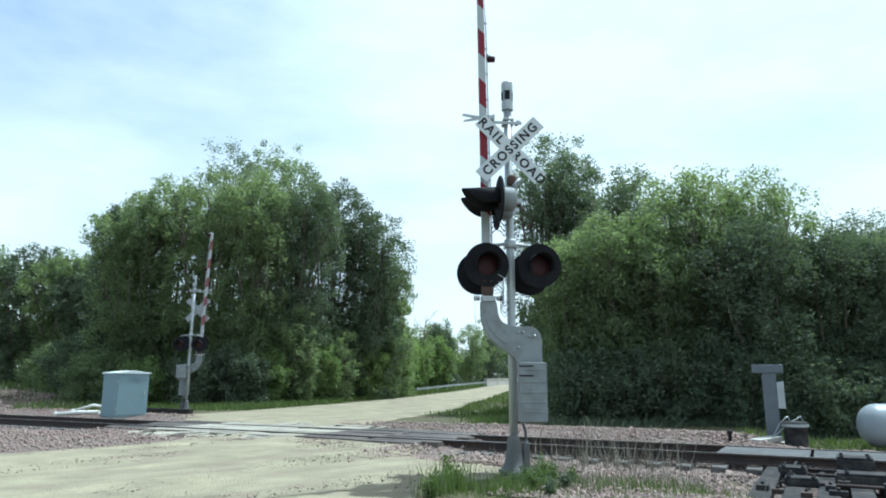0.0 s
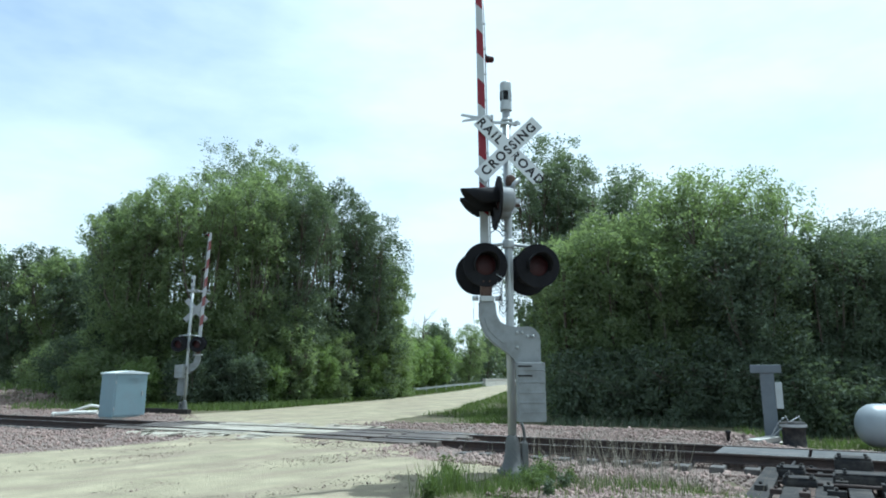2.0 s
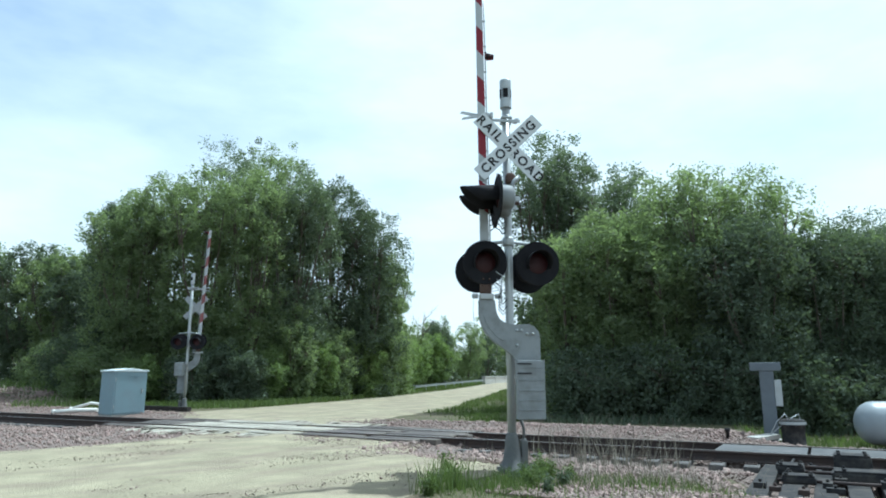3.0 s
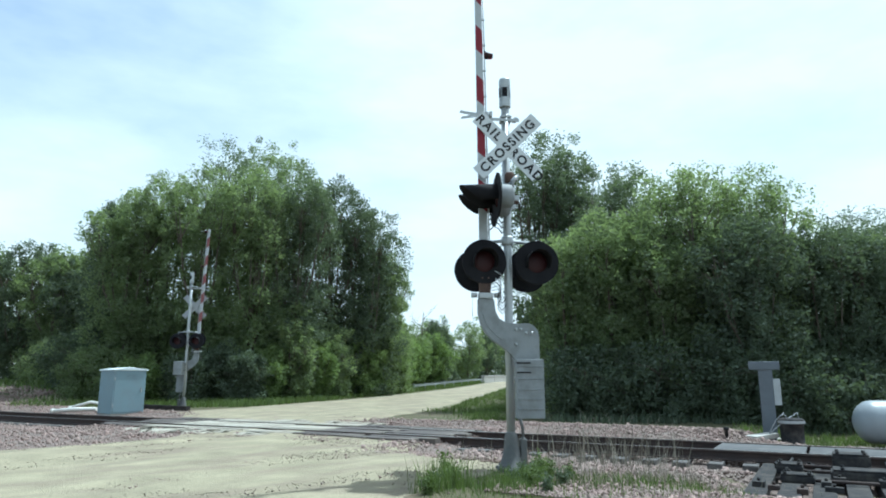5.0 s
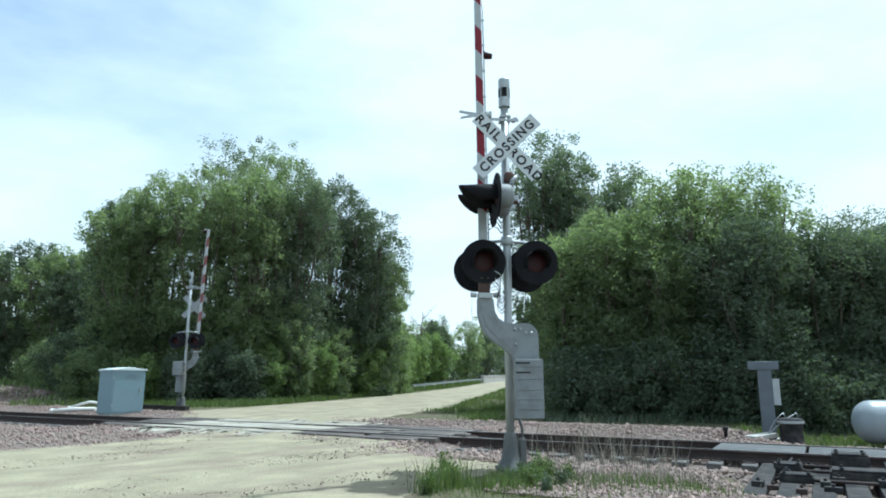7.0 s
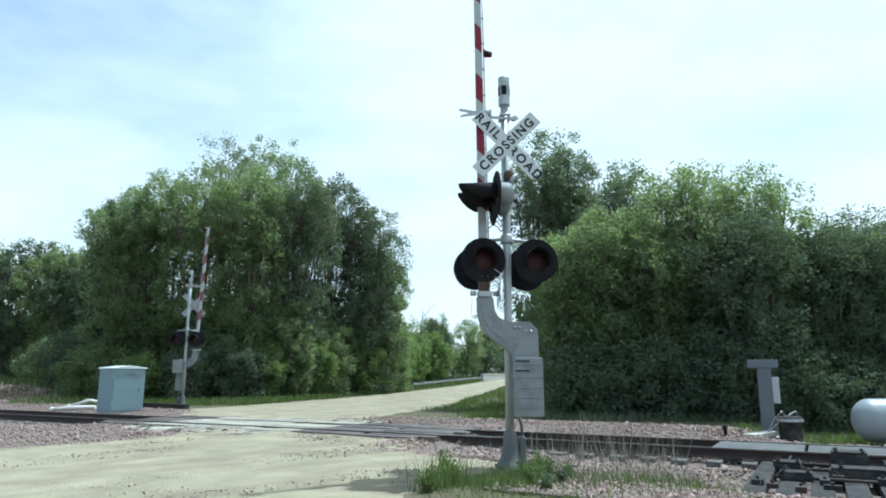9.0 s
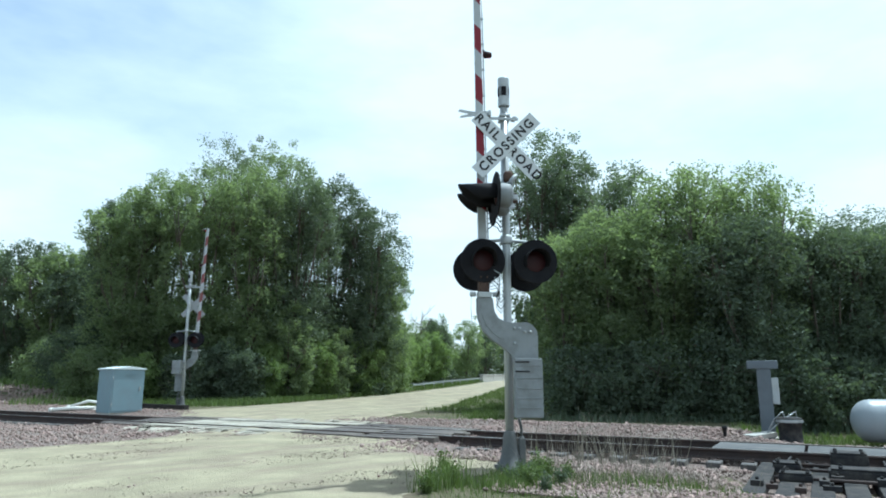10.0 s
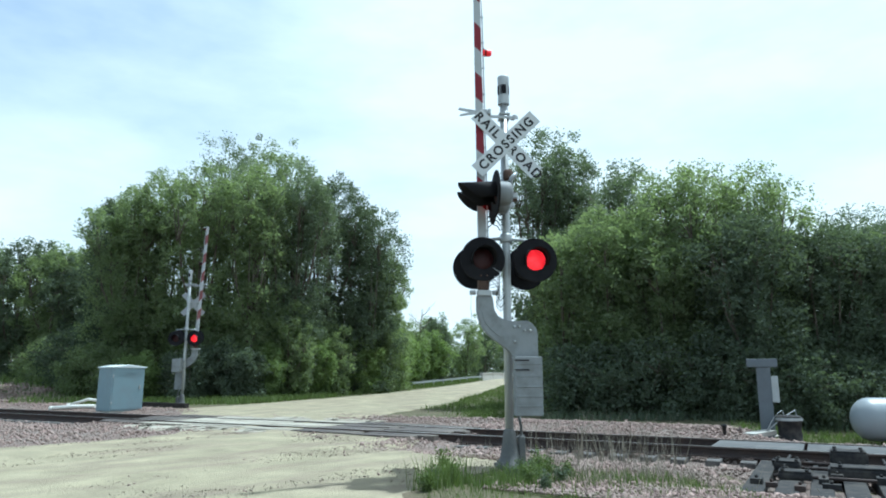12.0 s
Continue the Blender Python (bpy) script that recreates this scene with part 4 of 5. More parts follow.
    for k, (x, y, h, r, leaf) in enumerate([
            (-17.5, 33.5, 2.6, 1.5, LEAF), (-14.8, 33.0, 2.2, 1.3, LEAFYOUNG), (-9.9, 34.0, 2.6, 1.2, LEAFDARK), (-12.2, 33.4, 2.6, 1.5, LEAFDARK), (-11.2, 34.4, 3.0, 1.3, LEAFDARK), (-19.5, 35.5, 3.2, 1.8, LEAFDARK), (-22.5, 39, 3.2, 2.0, LEAF),
            (-8.1, 36.2, 5.0, 1.4, LEAF), (-6.4, 39.0, 4.0, 1.5, LEAF), (-9.2, 35.4, 2.8, 1.2, LEAFYOUNG), (-5.3, 41.4, 3.6, 1.4, LEAFYOUNG), (-4.5, 42.4, 4.2, 1.3, LEAFYOUNG), (-7.1, 38.0, 3.4, 1.3, LEAFYOUNG),
            (-4.9, 46.5, 5.0, 2.0, LEAF), (-4.0, 50.5, 4.6, 1.9, LEAFYOUNG), (-2.8, 56.0, 4.2, 2.1, LEAFYOUNG), (-3.4, 47.8, 3.4, 1.6, LEAFYOUNG), (-5.4, 44.2, 4.4, 1.6, LEAF), (-1.0, 60.0, 4.6, 2.0, LEAFYOUNG), (-2.6, 60, 5.6, 2.2, LEAF), (-0.8, 66.0, 6.2, 2.3, LEAFDARK), (-4.2, 53.0, 5.8, 1.9, LEAF),
            (3.0, 84.0, 7.6, 3.0, LEAF), (6.0, 94.0, 8.0, 3.2, LEAFDARK), (-1.4, 80, 7.5, 3.0, LEAF), (12, 100, 9, 3.6, LEAFDARK), (8.8, 46, 4.5, 2.0, LEAFDARK), (8.2, 37, 6, 2.4, LEAFDARK)]):
        tree("bush", x, y, h, r, 140 + k, leaf, "leafy bush beside the gravel road", clumps=210, per=60, size=0.12 if y < 45 else 0.17, airy=0.45, category="bush", sway=0.3, pieces=1, dome=0.42, leaders=7)


build_trees()


def far_wood(name, x0, x1, y, height, n, seed, leaf, label):
    """A distant thicket that closes the view between the trees."""
    rng = np.random.default_rng(seed)

    def place(k):
        x = rng.uniform(x0, x1, k)
        yy = y + rng.uniform(-2.5, 2.5, k)
        top = height * (0.72 + 0.28 * np.sin(x * 0.55 + seed) * np.sin(x * 0.23 + 1.0) + 0.12 * np.sin(x * 1.9))
        z = land(x, yy) + top * rng.uniform(0.02, 1.0, k) ** 0.8
        return np.stack([x, yy, z], 1), np.full((k, 3), 0.55)
    v, f = leaves(n, 24, place, rng, 0.42)
    tagged(raw_mesh(name, v, f, leaf), label, "woods", kind="stuff")


far_wood("far_wood", -95, -4, 58, 7.0, 2600, 1, LEAFDARK, "distant dark green thicket behind the trees")
far_wood("far_wood", 4, 60, 32, 8.0, 1700, 2, LEAFDARK, "dark thicket filling the wood behind the railway")
far_wood("far_wood", -10, 40, 108, 8.5, 1500, 3, LEAF, "distant green woods at the end of the road")


# ---------------- lineside things
def build_cabinet():
    m = pose(-11.93, 25.35, float(land(-11.93, 25.35)) - 0.02, 0, 0, 51.5)
    c = thing("relay_cabinet", m, "pale blue-grey steel relay cabinet with a sloping lid", "cabinet")
    bm = bmesh.new()
    box(bm, (0, 0, 0.84), (1.22, 1.02, 1.56), bevel=0.015)
    part("body", bm, CABINET, c)
    bm = bmesh.new()
    box(bm, (0, 0, 0.04), (1.16, 0.96, 0.10), bevel=0.01)
    part("plinth", bm, CONCRETE, c, "concrete plinth")
    bm = bmesh.new()
    plate(bm, [(-0.66, 1.60), (0.66, 1.60), (0.66, 1.64), (0.0, 1.72), (-0.66, 1.64)], -0.56, 0.56)
    bmesh.ops.bevel(bm, geom=list(bm.edges), offset=0.008, segments=1, affect="EDGES")
    # sky reflection on the lid is put into its base colour
    part("lid", bm, LIDSKYLIT, c, "sloping lid, its colour paled for reflected sky")
    bm = bmesh.new()
    box(bm, (0, -0.517, 0.84), (1.10, 0.02, 1.44), bevel=0.006)
    d = part("door", bm, CABINET, c)
    bm = bmesh.new()
    box(bm, (0.44, -0.54, 0.9), (0.04, 0.03, 0.16), bevel=0.006)
    part("handle", bm, GALV, d, "steel door handle")
    bm = bmesh.new()
    for k in range(4):
        box(bm, (0.08, -0.532, 1.44 - 0.03 * k), (0.34, 0.012, 0.012), bevel=0.003)
    part("vent", bm, CABINET, d)
    for z in (0.35, 1.3):
        bm = bmesh.new()
        lathe(bm, [(0.014, z - 0.06), (0.014, z + 0.06)], pose(-0.56, -0.525, 0), 8)
        part("hinge", bm, GALV, d)


def build_pipes():
    g = lambda x, y: float(land(x, y))
    for k, (a, b) in enumerate([((-15.3, 26.9), (-13.4, 26.5)), ((-14.9, 27.4), (-13.2, 27.1))]):
        t = thing("white_pipe", Matrix(), "white plastic pipe lying beside the relay cabinet", "pipe", "white pipes by the cabinet")
        za, zb = g(*a) + 0.09, g(*b) + 0.09
        bm = bmesh.new()
        pts = [(*a, za), (a[0] * .5 + b[0] * .5, a[1] * .5 + b[1] * .5, (za + zb) / 2 + 0.03 + 0.2 * k), (*b, zb + 0.12 * k)]
        tube(bm, pts, 0.075 - 0.02 * k, 10)
        part("pipe", bm, PVC, t)
        bm = bmesh.new()
        lathe(bm, [(0.095 - 0.02 * k, -0.06), (0.095 - 0.02 * k, 0.06)], Matrix.Translation(pts[0]) @ Vector((pts[1][0] - pts[0][0], pts[1][1] - pts[0][1], 0)).to_track_quat("Z", "Y").to_matrix().to_4x4(), 12)
        part("pipe_collar", bm, PVC, t)


def build_post():
    x, y = 7.55, 15.9
    z = float(land(x, y))
    t = thing("instrument_post", pose(x, y, z - 0.03, 0, 0, -24), "grey steel instrument post with a wide cap and side box", "post")
    bm = bmesh.new()
    box(bm, (0, 0, 0.82), (0.30, 0.24, 1.64), bevel=0.012)
    part("column", bm, GREYBOX, t)
    bm = bmesh.new()
    box(bm, (-0.02, 0, 1.72), (0.66, 0.30, 0.19), bevel=0.015)
    part("cap", bm, GREYBOX, t)
    bm = bmesh.new()
    box(bm, (0.22, -0.04, 1.12), (0.15, 0.20, 0.60), bevel=0.015)
    part("side_box", bm, GALV, t, "pale grey side box")
    bm = bmesh.new()
    box(bm, (0, 0, 0.03), (0.46, 0.42, 0.10), bevel=0.02)
    part("foot", bm, CONCRETE, t, "concrete foot")
    x, y = 7.70, 15.2
    t = thing("cable_pot", pose(x, y, float(land(x, y)) - 0.03), "dark grey ribbed cable pot with white cables", "cable pot")
    bm = bmesh.new()
    lathe(bm, [(0.27, 0.0), (0.27, 0.05), (0.24, 0.07), (0.24, 0.52), (0.27, 0.54), (0.27, 0.62), (0.22, 0.66), (0.0, 0.68)], seg=22)
    part("pot", bm, MACHINE, t)
    bm = bmesh.new()
    lathe(bm, [(0.273, 0.55), (0.276, 0.58), (0.273, 0.61)], seg=22, close=False)
    part("rim", bm, GALV, t, "pale metal rim")
    for k in range(2):
        bm = bmesh.new()
        tube(bm, [(-0.1 + 0.25 * k, -0.1, 0.56), (-0.2 + 0.3 * k, -0.1, 0.78), (-0.36 + 0.2 * k, -0.05, 0.62), (-0.48, 0.1, 0.30), (-0.62, 0.2, 0.06)], 0.011, 6)
        part("cable", bm, GALV, t, "pale cable")
    zz = float(land(7.05, 15.25))
    t = thing("concrete_slab", pose(7.08, 15.3, zz - 0.01, 0, -5, 20), "pale grey concrete slab sloping beside the instrument post", "slab")
    bm = bmesh.new()
    box(bm, (0, 0, 0.09), (0.66, 0.34, 0.10), bevel=0.012)
    part("slab", bm, CONCRETE, t)
    bm = bmesh.new()
    box(bm, (0.12, 0.02, 0.03), (0.30, 0.30, 0.10), bevel=0.01)
    part("packing_block", bm, GREYBOX, t, "grey packing block")
    # short marker stub
    x, y = 6.25, 15.2
    t = thing("marker_stub", pose(x, y, float(land(x, y)) - 0.02), "short dark steel stub in the ballast", "post")
    bm = bmesh.new()
    lathe(bm, [(0.04, 0.0), (0.04, 0.20), (0.06, 0.21), (0.06, 0.26), (0.0, 0.27)], seg=12)
    part("stub", bm, MACHINE, t)


def build_tank():
    x, y = 11.05, 15.3
    z = float(land(x, y))
    t = thing("fuel_tank", pose(x, y, z - 0.02, 0, 0, -10), "white cylindrical fuel tank with domed ends", "tank")
    r = 0.48
    prof = [(0.0, -1.75)] + [(r * math.sin(radians(a)), -1.35 - 0.40 * math.cos(radians(a))) for a in range(12, 91, 13)]
    prof += [(r, 1.35)] + [(r * math.cos(radians(a)), 1.35 + 0.40 * math.sin(radians(a))) for a in range(13, 90, 13)] + [(0.0, 1.75)]
    bm = bmesh.new()
    lathe(bm, prof, pose(0, 0, 0.60, 0, 90, 0), 36, close=False)
    part("shell", bm, TANKWHITE, t, smooth=True)
    for s in (-0.9, 0.9):
        bm = bmesh.new()
        box(bm, (s, 0, 0.12), (0.14, 0.62, 0.26), bevel=0.02)
        part("leg", bm, CONCRETE, t, "concrete saddle")
    bm = bmesh.new()
    lathe(bm, [(0.16, 1.04), (0.16, 1.16), (0.12, 1.22), (0.0, 1.23)], seg=20)
    part("valve_dome", bm, TANKWHITE, t)


def build_switch():
    """Point machine and its rods beside the near rail, and boards between the rails."""
    z = RAIL_TOP - 0.172 - 0.012
    for s0, s1 in ((-1.75, -0.35), (-0.30, 2.6)):
        t = thing("walkway_board", track_pose((s0 + s1) / 2, MIDDLE, RAIL_TOP - 0.035), "grey weathered board lying between the rails", "board", "boards between the rails")
        bm = bmesh.new()
        box(bm, (0, 0, 0), (s1 - s0, 1.22, 0.05), bevel=0.01)
        part("board", bm, PANEL, t)
    t = thing("point_machine", track_pose(-0.10, 10.45, z + 0.03), "low black point machine with lids and rods on long ties", "point machine")
    for k, s in enumerate((-0.72, -0.36, 0.0, 0.36, 0.72, 1.08, 1.44)):
        ob = new("long_tie", board_mesh((0.25, 3.3, 0.18), "long_tie", MACHINE, 70 + k))
        ob.parent = t
        ob.matrix_basis = pose(s, 0.0, -0.08)
    for sx, sy, lx, ly, lz in ((-0.42, 0.55, 0.34, 0.40, 0.12), (0.34, 0.85, 0.46, 0.42, 0.26), (1.15, 0.75, 0.62, 0.60, 0.20), (0.55, 0.10, 0.95, 0.40, 0.13), (-0.30, -0.35, 0.40, 0.30, 0.09)):
        bm = bmesh.new()
        box(bm, (sx, sy, lz / 2 + 0.01), (lx, ly, lz), bevel=0.03)
        b = part("casing", bm, MACHINE, t)
        bm = bmesh.new()
        box(bm, (sx, sy, lz + 0.02), (lx * 0.94, ly * 0.94, 0.03), bevel=0.012)
        part("lid", bm, MACHINE, b)
        for dx in (-0.35, 0.35):
            for dy in (-0.4, 0.4):
                bm = bmesh.new()
                lathe(bm, [(0.025, lz + 0.03), (0.025, lz + 0.06), (0.0, lz + 0.065)], pose(sx + dx * lx, sy + dy * ly, 0), 6)
                part("bolt", bm, MACHINE, b)
    rng = random.Random(8)
    for k in range(22):
        bm = bmesh.new()
        sx, sy, lz = rng.uniform(-0.75, 1.5), rng.uniform(-1.3, 1.3), rng.uniform(0.05, 0.12)
        box(bm, (sx, sy, lz / 2), (rng.uniform(0.06, 0.20), rng.uniform(0.08, 0.26), lz), bevel=0.008)
        lathe(bm, [(0.02, lz), (0.02, lz + 0.03), (0.0, lz + 0.035)], pose(sx, sy, 0), 6)
        part("bracket", bm, MACHINE if k % 3 else RAILRUST, t)
    for y, zz in ((0.45, 0.06), (0.70, 0.10), (-0.42, 0.05)):
        bm = bmesh.new()
        tube(bm, [(-0.55, y, zz), (1.6, y + 0.05, zz)], 0.022, 8)
        part("rod", bm, RAILRUST, t, "rusty operating rod")
    for s in (-0.45, 0.15, 0.8):
        bm = bmesh.new()
        tube(bm, [(s, 0.2, 0.10), (s, 1.0, 0.09), (s + 0.02, 2.4, 0.06)], 0.02, 8)
        box(bm, (s, 0.62, 0.10), (0.10, 0.16, 0.06), bevel=0.01)
        part("rod", bm, MACHINE, t)


def build_guardrail():
    t = thing("guardrail", Matrix(), "pale galvanised guardrail along the gravel road", "guardrail")
    a, b = np.array([-2.1, 48.5]), np.array([3.9, 69.0])
    n = 9
    for k in range(n):
        x, y = a + (b - a) * k / (n - 1)
        bm = bmesh.new()
        box(bm, (x, y, float(land(x, y)) + 0.22), (0.13, 0.15, 0.60), bevel=0.01)
        part("post", bm, GUARD, t)
    d = (b - a) / np.linalg.norm(b - a)
    bm = bmesh.new()
    prof = [(-0.08, 0.0), (-0.06, -0.04), (-0.03, -0.04), (0.0, 0.0), (0.03, -0.04), (0.06, -0.04), (0.08, 0.0)]
    rows = []
    for k in range(n):
        x, y = a + (b - a) * k / (n - 1)
        z = float(land(x, y)) + 0.40
        rows.append([bm.verts.new((x - d[1] * (-o - 0.12), y + d[0] * (-o - 0.12), z + h)) for h, o in prof] + [bm.verts.new((x - d[1] * (-o - 0.105), y + d[0] * (-o - 0.105), z + h)) for h, o in prof[::-1]])
    for p, q in zip(rows, rows[1:]):
        for k in range(len(p)):
            bm.faces.new((p[k], p[(k + 1) % len(p)], q[(k + 1) % len(p)], q[k]))
    bm.faces.new(rows[0]), bm.faces.new(rows[-1])
    part("beam", bm, GUARD, t)


def build_parapet():
    t = thing("bridge_parapet", Matrix(), "low pale concrete bridge parapet at the end of the guardrail", "parapet")
    a, b = Vector((4.1, 69.8, 0)), Vector((8.4, 84.0, 0))
    for k in range(3):
        p, q = a.lerp(b, k / 3), a.lerp(b, (k + 1) / 3 - 0.01)
        c = (p + q) / 2
        bm = bmesh.new()
        m = pose(c.x, c.y, float(land(c.x, c.y)), 0, 0, math.degrees(math.atan2(q.y - p.y, q.x - p.x)))
        box(bm, (0, 0, 0.32), ((q - p).length, 0.30, 0.70), m, 0.02)
        box(bm, (0, 0, 0.70), ((q - p).length, 0.40, 0.10), m, 0.02)
        part("parapet_block", bm, CONCRETE, t)


def build_bare_tree():
    x, y = -1.9, 60.0
    t = thing("bare_tree", pose(x, y, float(land(x, y)) - 0.05), "small leafless tree with thin grey twigs", "tree")
    rng = random.Random(21)
    bm = bmesh.new()
    tube(bm, [(0, 0, 0), (0.1, 0, 2.5), (0.0, 0.1, 4.6), (0.15, 0.1, 6.6)], 0.10, 7, r2=0.015)
    part("trunk", bm, BARK, t)
    for k in range(11):
        z = 2.6 + 0.33 * k
        a, l = rng.uniform(0, 6.28), rng.uniform(0.7, 1.5)
        bm = bmesh.new()
        e = Vector((l * math.cos(a), l * math.sin(a), z + l * 0.9))
        tube(bm, [(0.05, 0.05, z), (e.x * 0.5, e.y * 0.5, z + l * 0.35), e], 0.035, 5, r2=0.008)
        for j in range(3):
            f = 0.4 + 0.2 * j
            b0 = Vector((0.05, 0.05, z)).lerp(e, f)
            tube(bm, [b0, b0 + Vector((rng.uniform(-0.5, 0.5), rng.uniform(-0.5, 0.5), 0.5))], 0.015, 4, r2=0.006)
        part("limb", bm, BARK, t)


def build_old_ties():
    for k, (x, y, a) in enumerate([(-11.0, 27.2, -24), (-11.9, 27.9, -33)]):
        t = thing("old_tie", pose(x, y, float(land(x, y)) + 0.09, 0, 0, a), "old dark timber tie lying near the relay cabinet", "timber", "old ties on the ground")
        ob = new("timber", board_mesh((2.3, 0.24, 0.18), "timber", TARRED, 90 + k))
        ob.parent = t


build_old_ties()
build_parapet()
build_bare_tree()
build_cabinet()
build_pipes()
build_post()
build_tank()
build_switch()
build_guardrail()


# ---------------- grass and weeds
def blades(name, n, area, height, width, mats, label, seed, lean=0.35, category="grass"):
    """Tapering bent blades; area(rng, n) gives their feet."""
    rng = np.random.default_rng(seed)
    xy = area(rng, n)
    n = len(xy)
    h = height * np.clip(rng.lognormal(0, 0.35, n), 0.4, 1.45)[:, None]
    a = rng.uniform(0, 2 * np.pi, n)
    side = np.stack([np.cos(a), np.sin(a), 0 * a], 1)
    b = rng.uniform(0, 2 * np.pi, n)
    out = np.stack([np.cos(b), np.sin(b), 0 * b], 1) * rng.uniform(0, lean, (n, 1)) * 2
    foot = np.concatenate([xy, land(xy[:, 0], xy[:, 1])[:, None]], 1)
    up = np.array([0, 0, 1.0])
    mid, tip = foot + up * h * 0.55 + out * h * 0.25, foot + up * h * 0.95 + out * h * 0.8
    w = width * rng.uniform(0.6, 1.3, (n, 1))
    v = np.stack([foot - side * w, foot + side * w, mid + side * w * 0.7, mid - side * w * 0.7, tip], 1).reshape(-1, 3)
    k = np.arange(n)[:, None] * 5
    f = np.concatenate([k + [[0, 1, 2]], k + [[0, 2, 3]], k + [[3, 2, 4]]])
    return tagged(raw_mesh(name, v, f, mats), label, category, kind="stuff")


def patch(*spots):
    """Feet gathered round spots of x, y, radius x, radius y."""
    def area(rng, n):
        sp = np.array(spots)
        k = rng.choice(len(sp), n, p=(sp[:, 2] * sp[:, 3]) / (sp[:, 2] * sp[:, 3]).sum())
        q = rng.normal(0, 0.55, (n, 2))
        return sp[k, :2] + q * sp[k, 2:4]
    return area


def field(x0, x1, y0, y1):
    return lambda rng, n: np.stack([rng.uniform(x0, x1, n), rng.uniform(y0, y1, n)], 1)


blades("grass", 1200, patch((1.0, 8.6, 0.45, 0.35), (1.3, 9.2, 0.22, 0.25), (0.75, 8.0, 0.5, 0.4)), 0.15, 0.005, GRASS, "green grass and weeds round the signal base", 1)
blades("grass", 260, patch((0.05, 8.7, 0.12, 0.15), (0.15, 8.2, 0.2, 0.2), (-0.1, 7.8, 0.2, 0.2)), 0.30, 0.006, GRASS, "tall green weeds beside the gravel", 2, 0.25)
blades("dry_grass", 1100, patch((2.3, 8.7, 1.1, 0.45), (3.0, 8.3, 0.9, 0.5), (1.7, 8.3, 0.6, 0.5)), 0.12, 0.004, STRAW, "dry straw-coloured grass beside the ballast", 3)
blades("dry_grass", 420, patch((2.1, 8.9, 0.7, 0.5), (2.9, 8.6, 0.8, 0.5), (1.6, 9.5, 0.5, 0.4)), 0.30, 0.0022, STRAW, "thin dry grass stalks over the stones", 10, 0.6)
blades("grass", 900, patch((2.0, 8.3, 0.7, 0.4), (2.7, 8.0, 0.7, 0.4)), 0.12, 0.005, GRASS, "sparse green grass among dry stalks", 12)
blades("grass", 1500, field(-0.2, 3.4, 6.7, 8.3), 0.07, 0.005, GRASS, "low grass at the edge of the gravel", 16)
# the dark leaf colour here imitates shade along the wood's edge
blades("undergrowth", 1600, field(3.0, 12, 19.0, 20.6), 0.22, 0.012, LEAFDARK, "rank undergrowth at the foot of the wood, coloured dark as if shaded", 17, 0.45, "undergrowth")
blades("dry_weeds", 170, patch((1.8, 10.6, 0.9, 0.3), (2.6, 10.2, 0.9, 0.4)), 0.62, 0.006, STRAW, "tall dry weed stalks", 4, 0.5, "weeds")
blades("dry_weeds", 420, field(-30, -14, 29, 38), 0.35, 0.02, STRAW, "dry weeds on an earth mound", 9, 0.4, "weeds")
blades("weeds", 2200, field(-30, -15, 34, 39), 0.45, 0.025, GRASS, "green weeds behind an earth mound", 19, 0.4, "weeds")
blades("grass", 3000, lambda rng, n: (lambda y: np.stack([np.interp(y, [p[1] for p in ROAD_RIGHT], [p[0] for p in ROAD_RIGHT]) + 0.05 + rng.gamma(1.6, 0.5, n), y], 1))(rng.uniform(25.5, 62, n)), 0.16, 0.014, GRASS, "green grass along the edge of the gravel road", 20)
rubble("mound_stones", (-43, -31), (16.8, 22.5), 3000, 0.04, STONE, "pinkish stones and clods on an earth mound", 21)
blades("grass", 5000, patch((1.6, 21.5, 1.0, 1.0), (1.3, 24.5, 0.9, 2.0), (2.4, 28.0, 1.1, 3.0), (1.2, 20.6, 0.7, 0.5), (4.0, 36, 1.2, 5)), 0.15, 0.011, GRASS, "green grass verge behind the railway", 5)
blades("grass", 3500, field(7.5, 14, 15.2, 18.0), 0.14, 0.010, GRASS, "short green grass round the tank", 6)
blades("grass", 9000, lambda rng, n: (lambda q: q[q[:, 0] < -8.6 + 0.42 * (q[:, 1] - 29)])(field(-19, -4.5, 29.5, 37)(rng, n)), 0.24, 0.016, GRASS, "green grass strip under the trees", 7)
blades("grass", 6000, lambda rng, n: (lambda y: np.stack([np.interp(y, [29, 34.5, 41, 46.5, 53.6, 62, 74], [-8.7, -6.5, -3.7, -1.9, 0.5, 2.7, 5.2]) - rng.uniform(0, 2.6, n), y], 1))(rng.uniform(29, 74, n)), 0.24, 0.02, GRASS, "green grass verge along the road", 8)


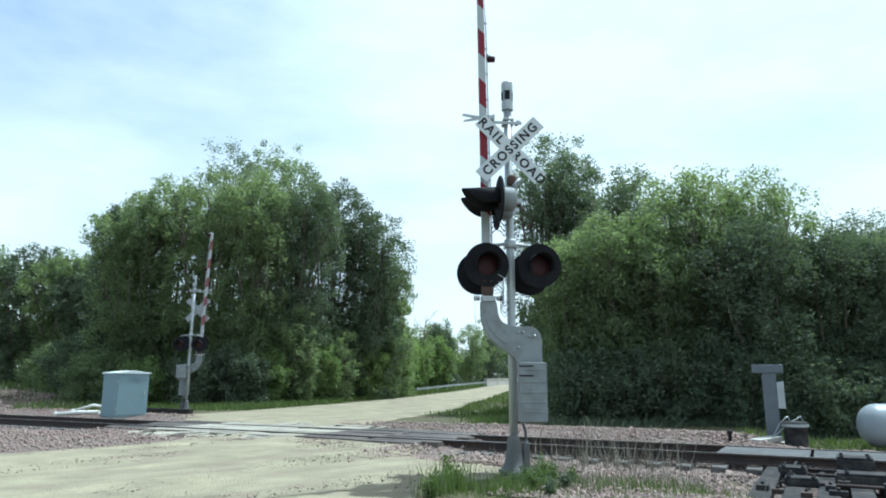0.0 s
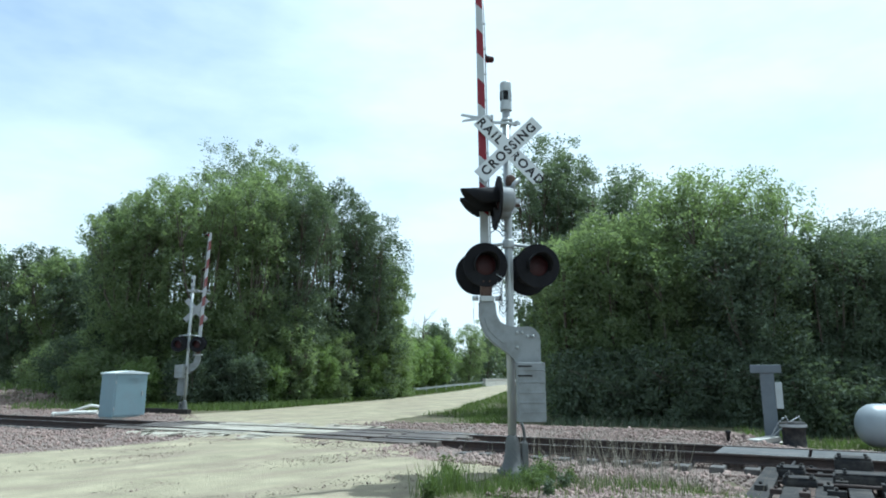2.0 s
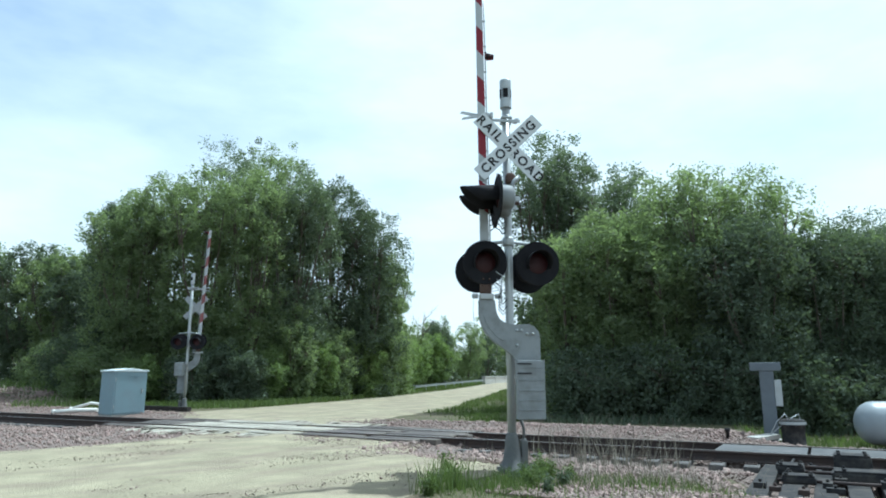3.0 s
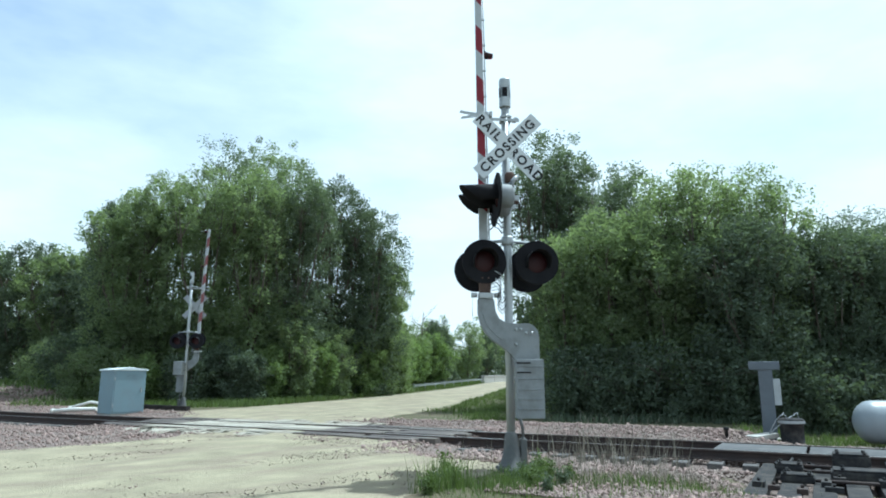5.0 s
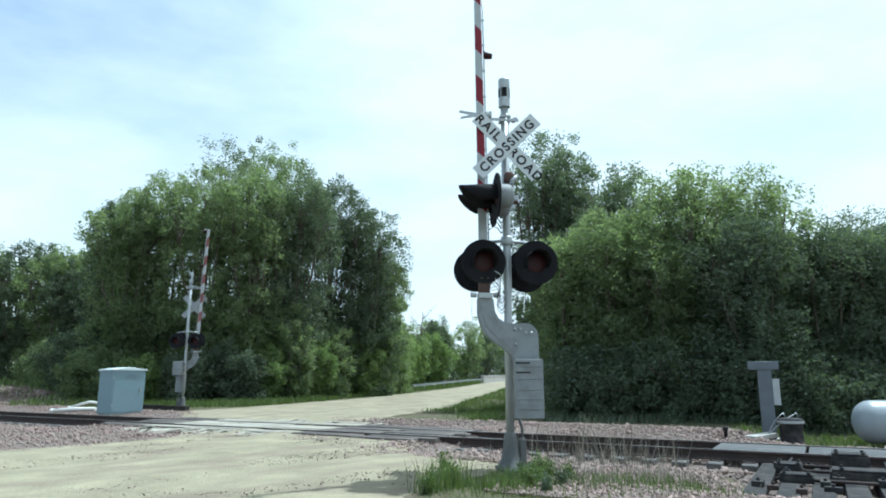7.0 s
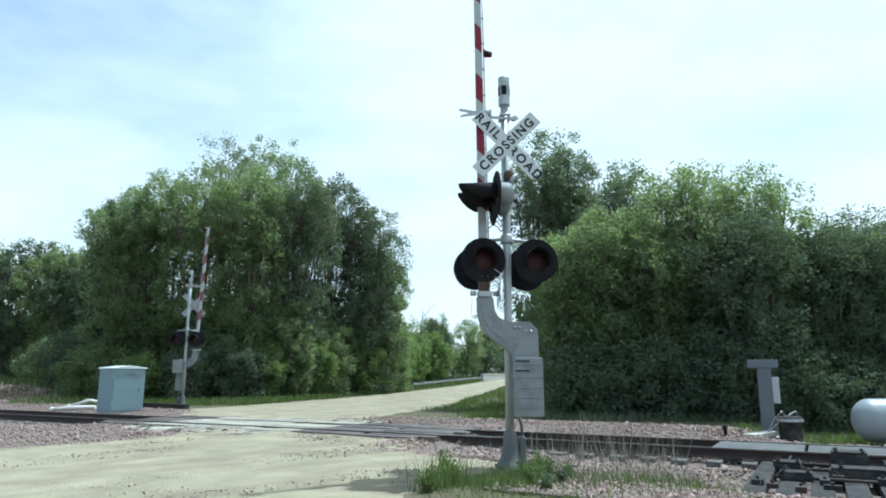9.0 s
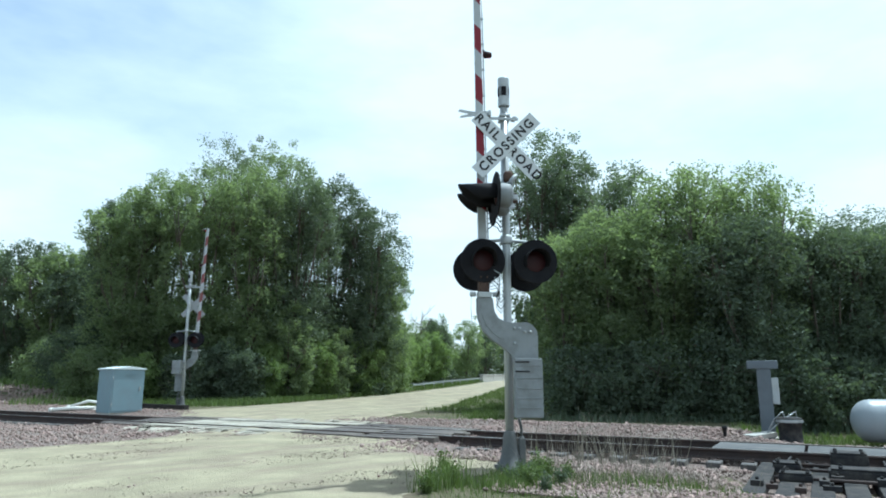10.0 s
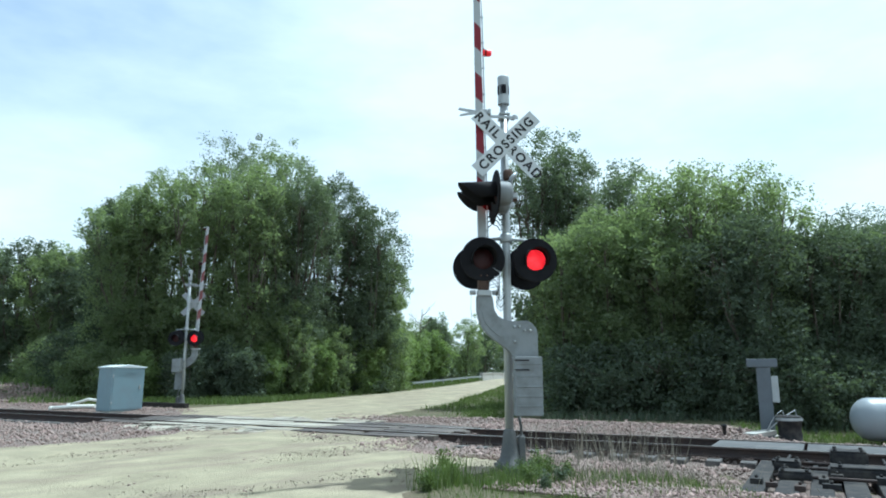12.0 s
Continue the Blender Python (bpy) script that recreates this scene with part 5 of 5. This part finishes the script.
def weed(x, y, height, seed, leaf, label):
    """A leafy weed: stems with leaves along them."""
    rng = np.random.default_rng(seed)
    rr = random.Random(seed)
    t = thing("weed", pose(x, y, float(land(x, y)) - 0.01), label, "weed", "leafy weeds round the signal")
    bm = bmesh.new()
    c = []
    for k in range(9):
        a, o = rr.uniform(0, 6.28), rr.uniform(0.05, 0.28) * height
        h = height * rr.uniform(0.5, 1.0)
        top = Vector((o * 1.6 * math.cos(a), o * 1.6 * math.sin(a), h))
        tube(bm, [(0.4 * o * math.cos(a), 0.4 * o * math.sin(a), 0), top * 0.5 + Vector((0, 0, 0.03)), top], 0.004, 5, r2=0.0015)
        c += [list(top * f) for f in np.linspace(0.15, 1.0, 7)]
    part("stem", bm, GRASS, t)
    v, f = leaves(0, 7, lambda n: (np.array(c), np.full((len(c), 3), 0.028)), rng, 0.032)
    v[:, 2] = np.maximum(v[:, 2], 0.0)
    raw_mesh("foliage", v, f, leaf, t)


for k, (x, y, h) in enumerate([(1.05, 8.95, 0.24), (1.35, 8.85, 0.26), (1.2, 8.5, 0.24), (0.85, 8.45, 0.2), (1.55, 8.6, 0.22), (1.0, 8.1, 0.24), (1.4, 8.2, 0.2), (0.05, 8.75, 0.36), (0.15, 8.35, 0.26), (-0.1, 8.0, 0.24), (1.3, 9.25, 0.3), (-0.15, 7.6, 0.24), (1.15, 7.7, 0.2)]):
    weed(x, y, h, 300 + k, GRASS if k % 3 else LEAFDARK, "green leafy weed growing by the signal base")


# ---------------- what moves: the flashing roundels and the crowns in the wind
def motions():
    def roundel(lamp_ob):
        return next(o for o in lamp_ob.children if o.name.startswith("roundel"))

    def turn(a):
        return pose(0, 0.028, 0, 0, 0, a)
    for lamps, order in ((near_lamps, (0, 1)), (far_lamps, (1, 0))):
        for ob, side in lamps:
            if order[side] == 0:
                rows = [(0, turn(0)), (11.0, turn(0)), (11.034, turn(80)), (11.067, turn(160)), (11.1, turn(180)), (11.6, turn(180)), (11.634, turn(100)), (11.667, turn(20)), (11.7, turn(0)), (12, turn(0))]
            else:
                rows = [(0, turn(0)), (11.6, turn(0)), (11.634, turn(80)), (11.667, turn(160)), (11.7, turn(180)), (12, turn(180))]
            walk(roundel(ob), rows)
    for ob, seat in ARM_LAMPS[:2]:
        walk(ob, [(t, seat @ pose(0, 0, 0, 0, 0, a)) for t, a in ((0, 0), (11.0, 0), (11.034, 80), (11.067, 160), (11.1, 180), (12, 180))])
    gusts = [(0, 4), (1, 1), (2, -4), (3, -4), (4, -2.5), (5, -1), (6, 0), (7, 0.6), (8, 1.2), (9, 2), (10, 4), (11, 6), (11.5, 6), (12, 4)]
    for cr, amount, phase in CROWNS:
        walk(cr, [(t, pose(0, 0, 0, 0.07 * amount * math.sin(1.3 * t + phase), 0.085 * amount * g + 0.06 * amount * math.sin(2.1 * t + phase), 0)) for t, g in gusts])


motions()
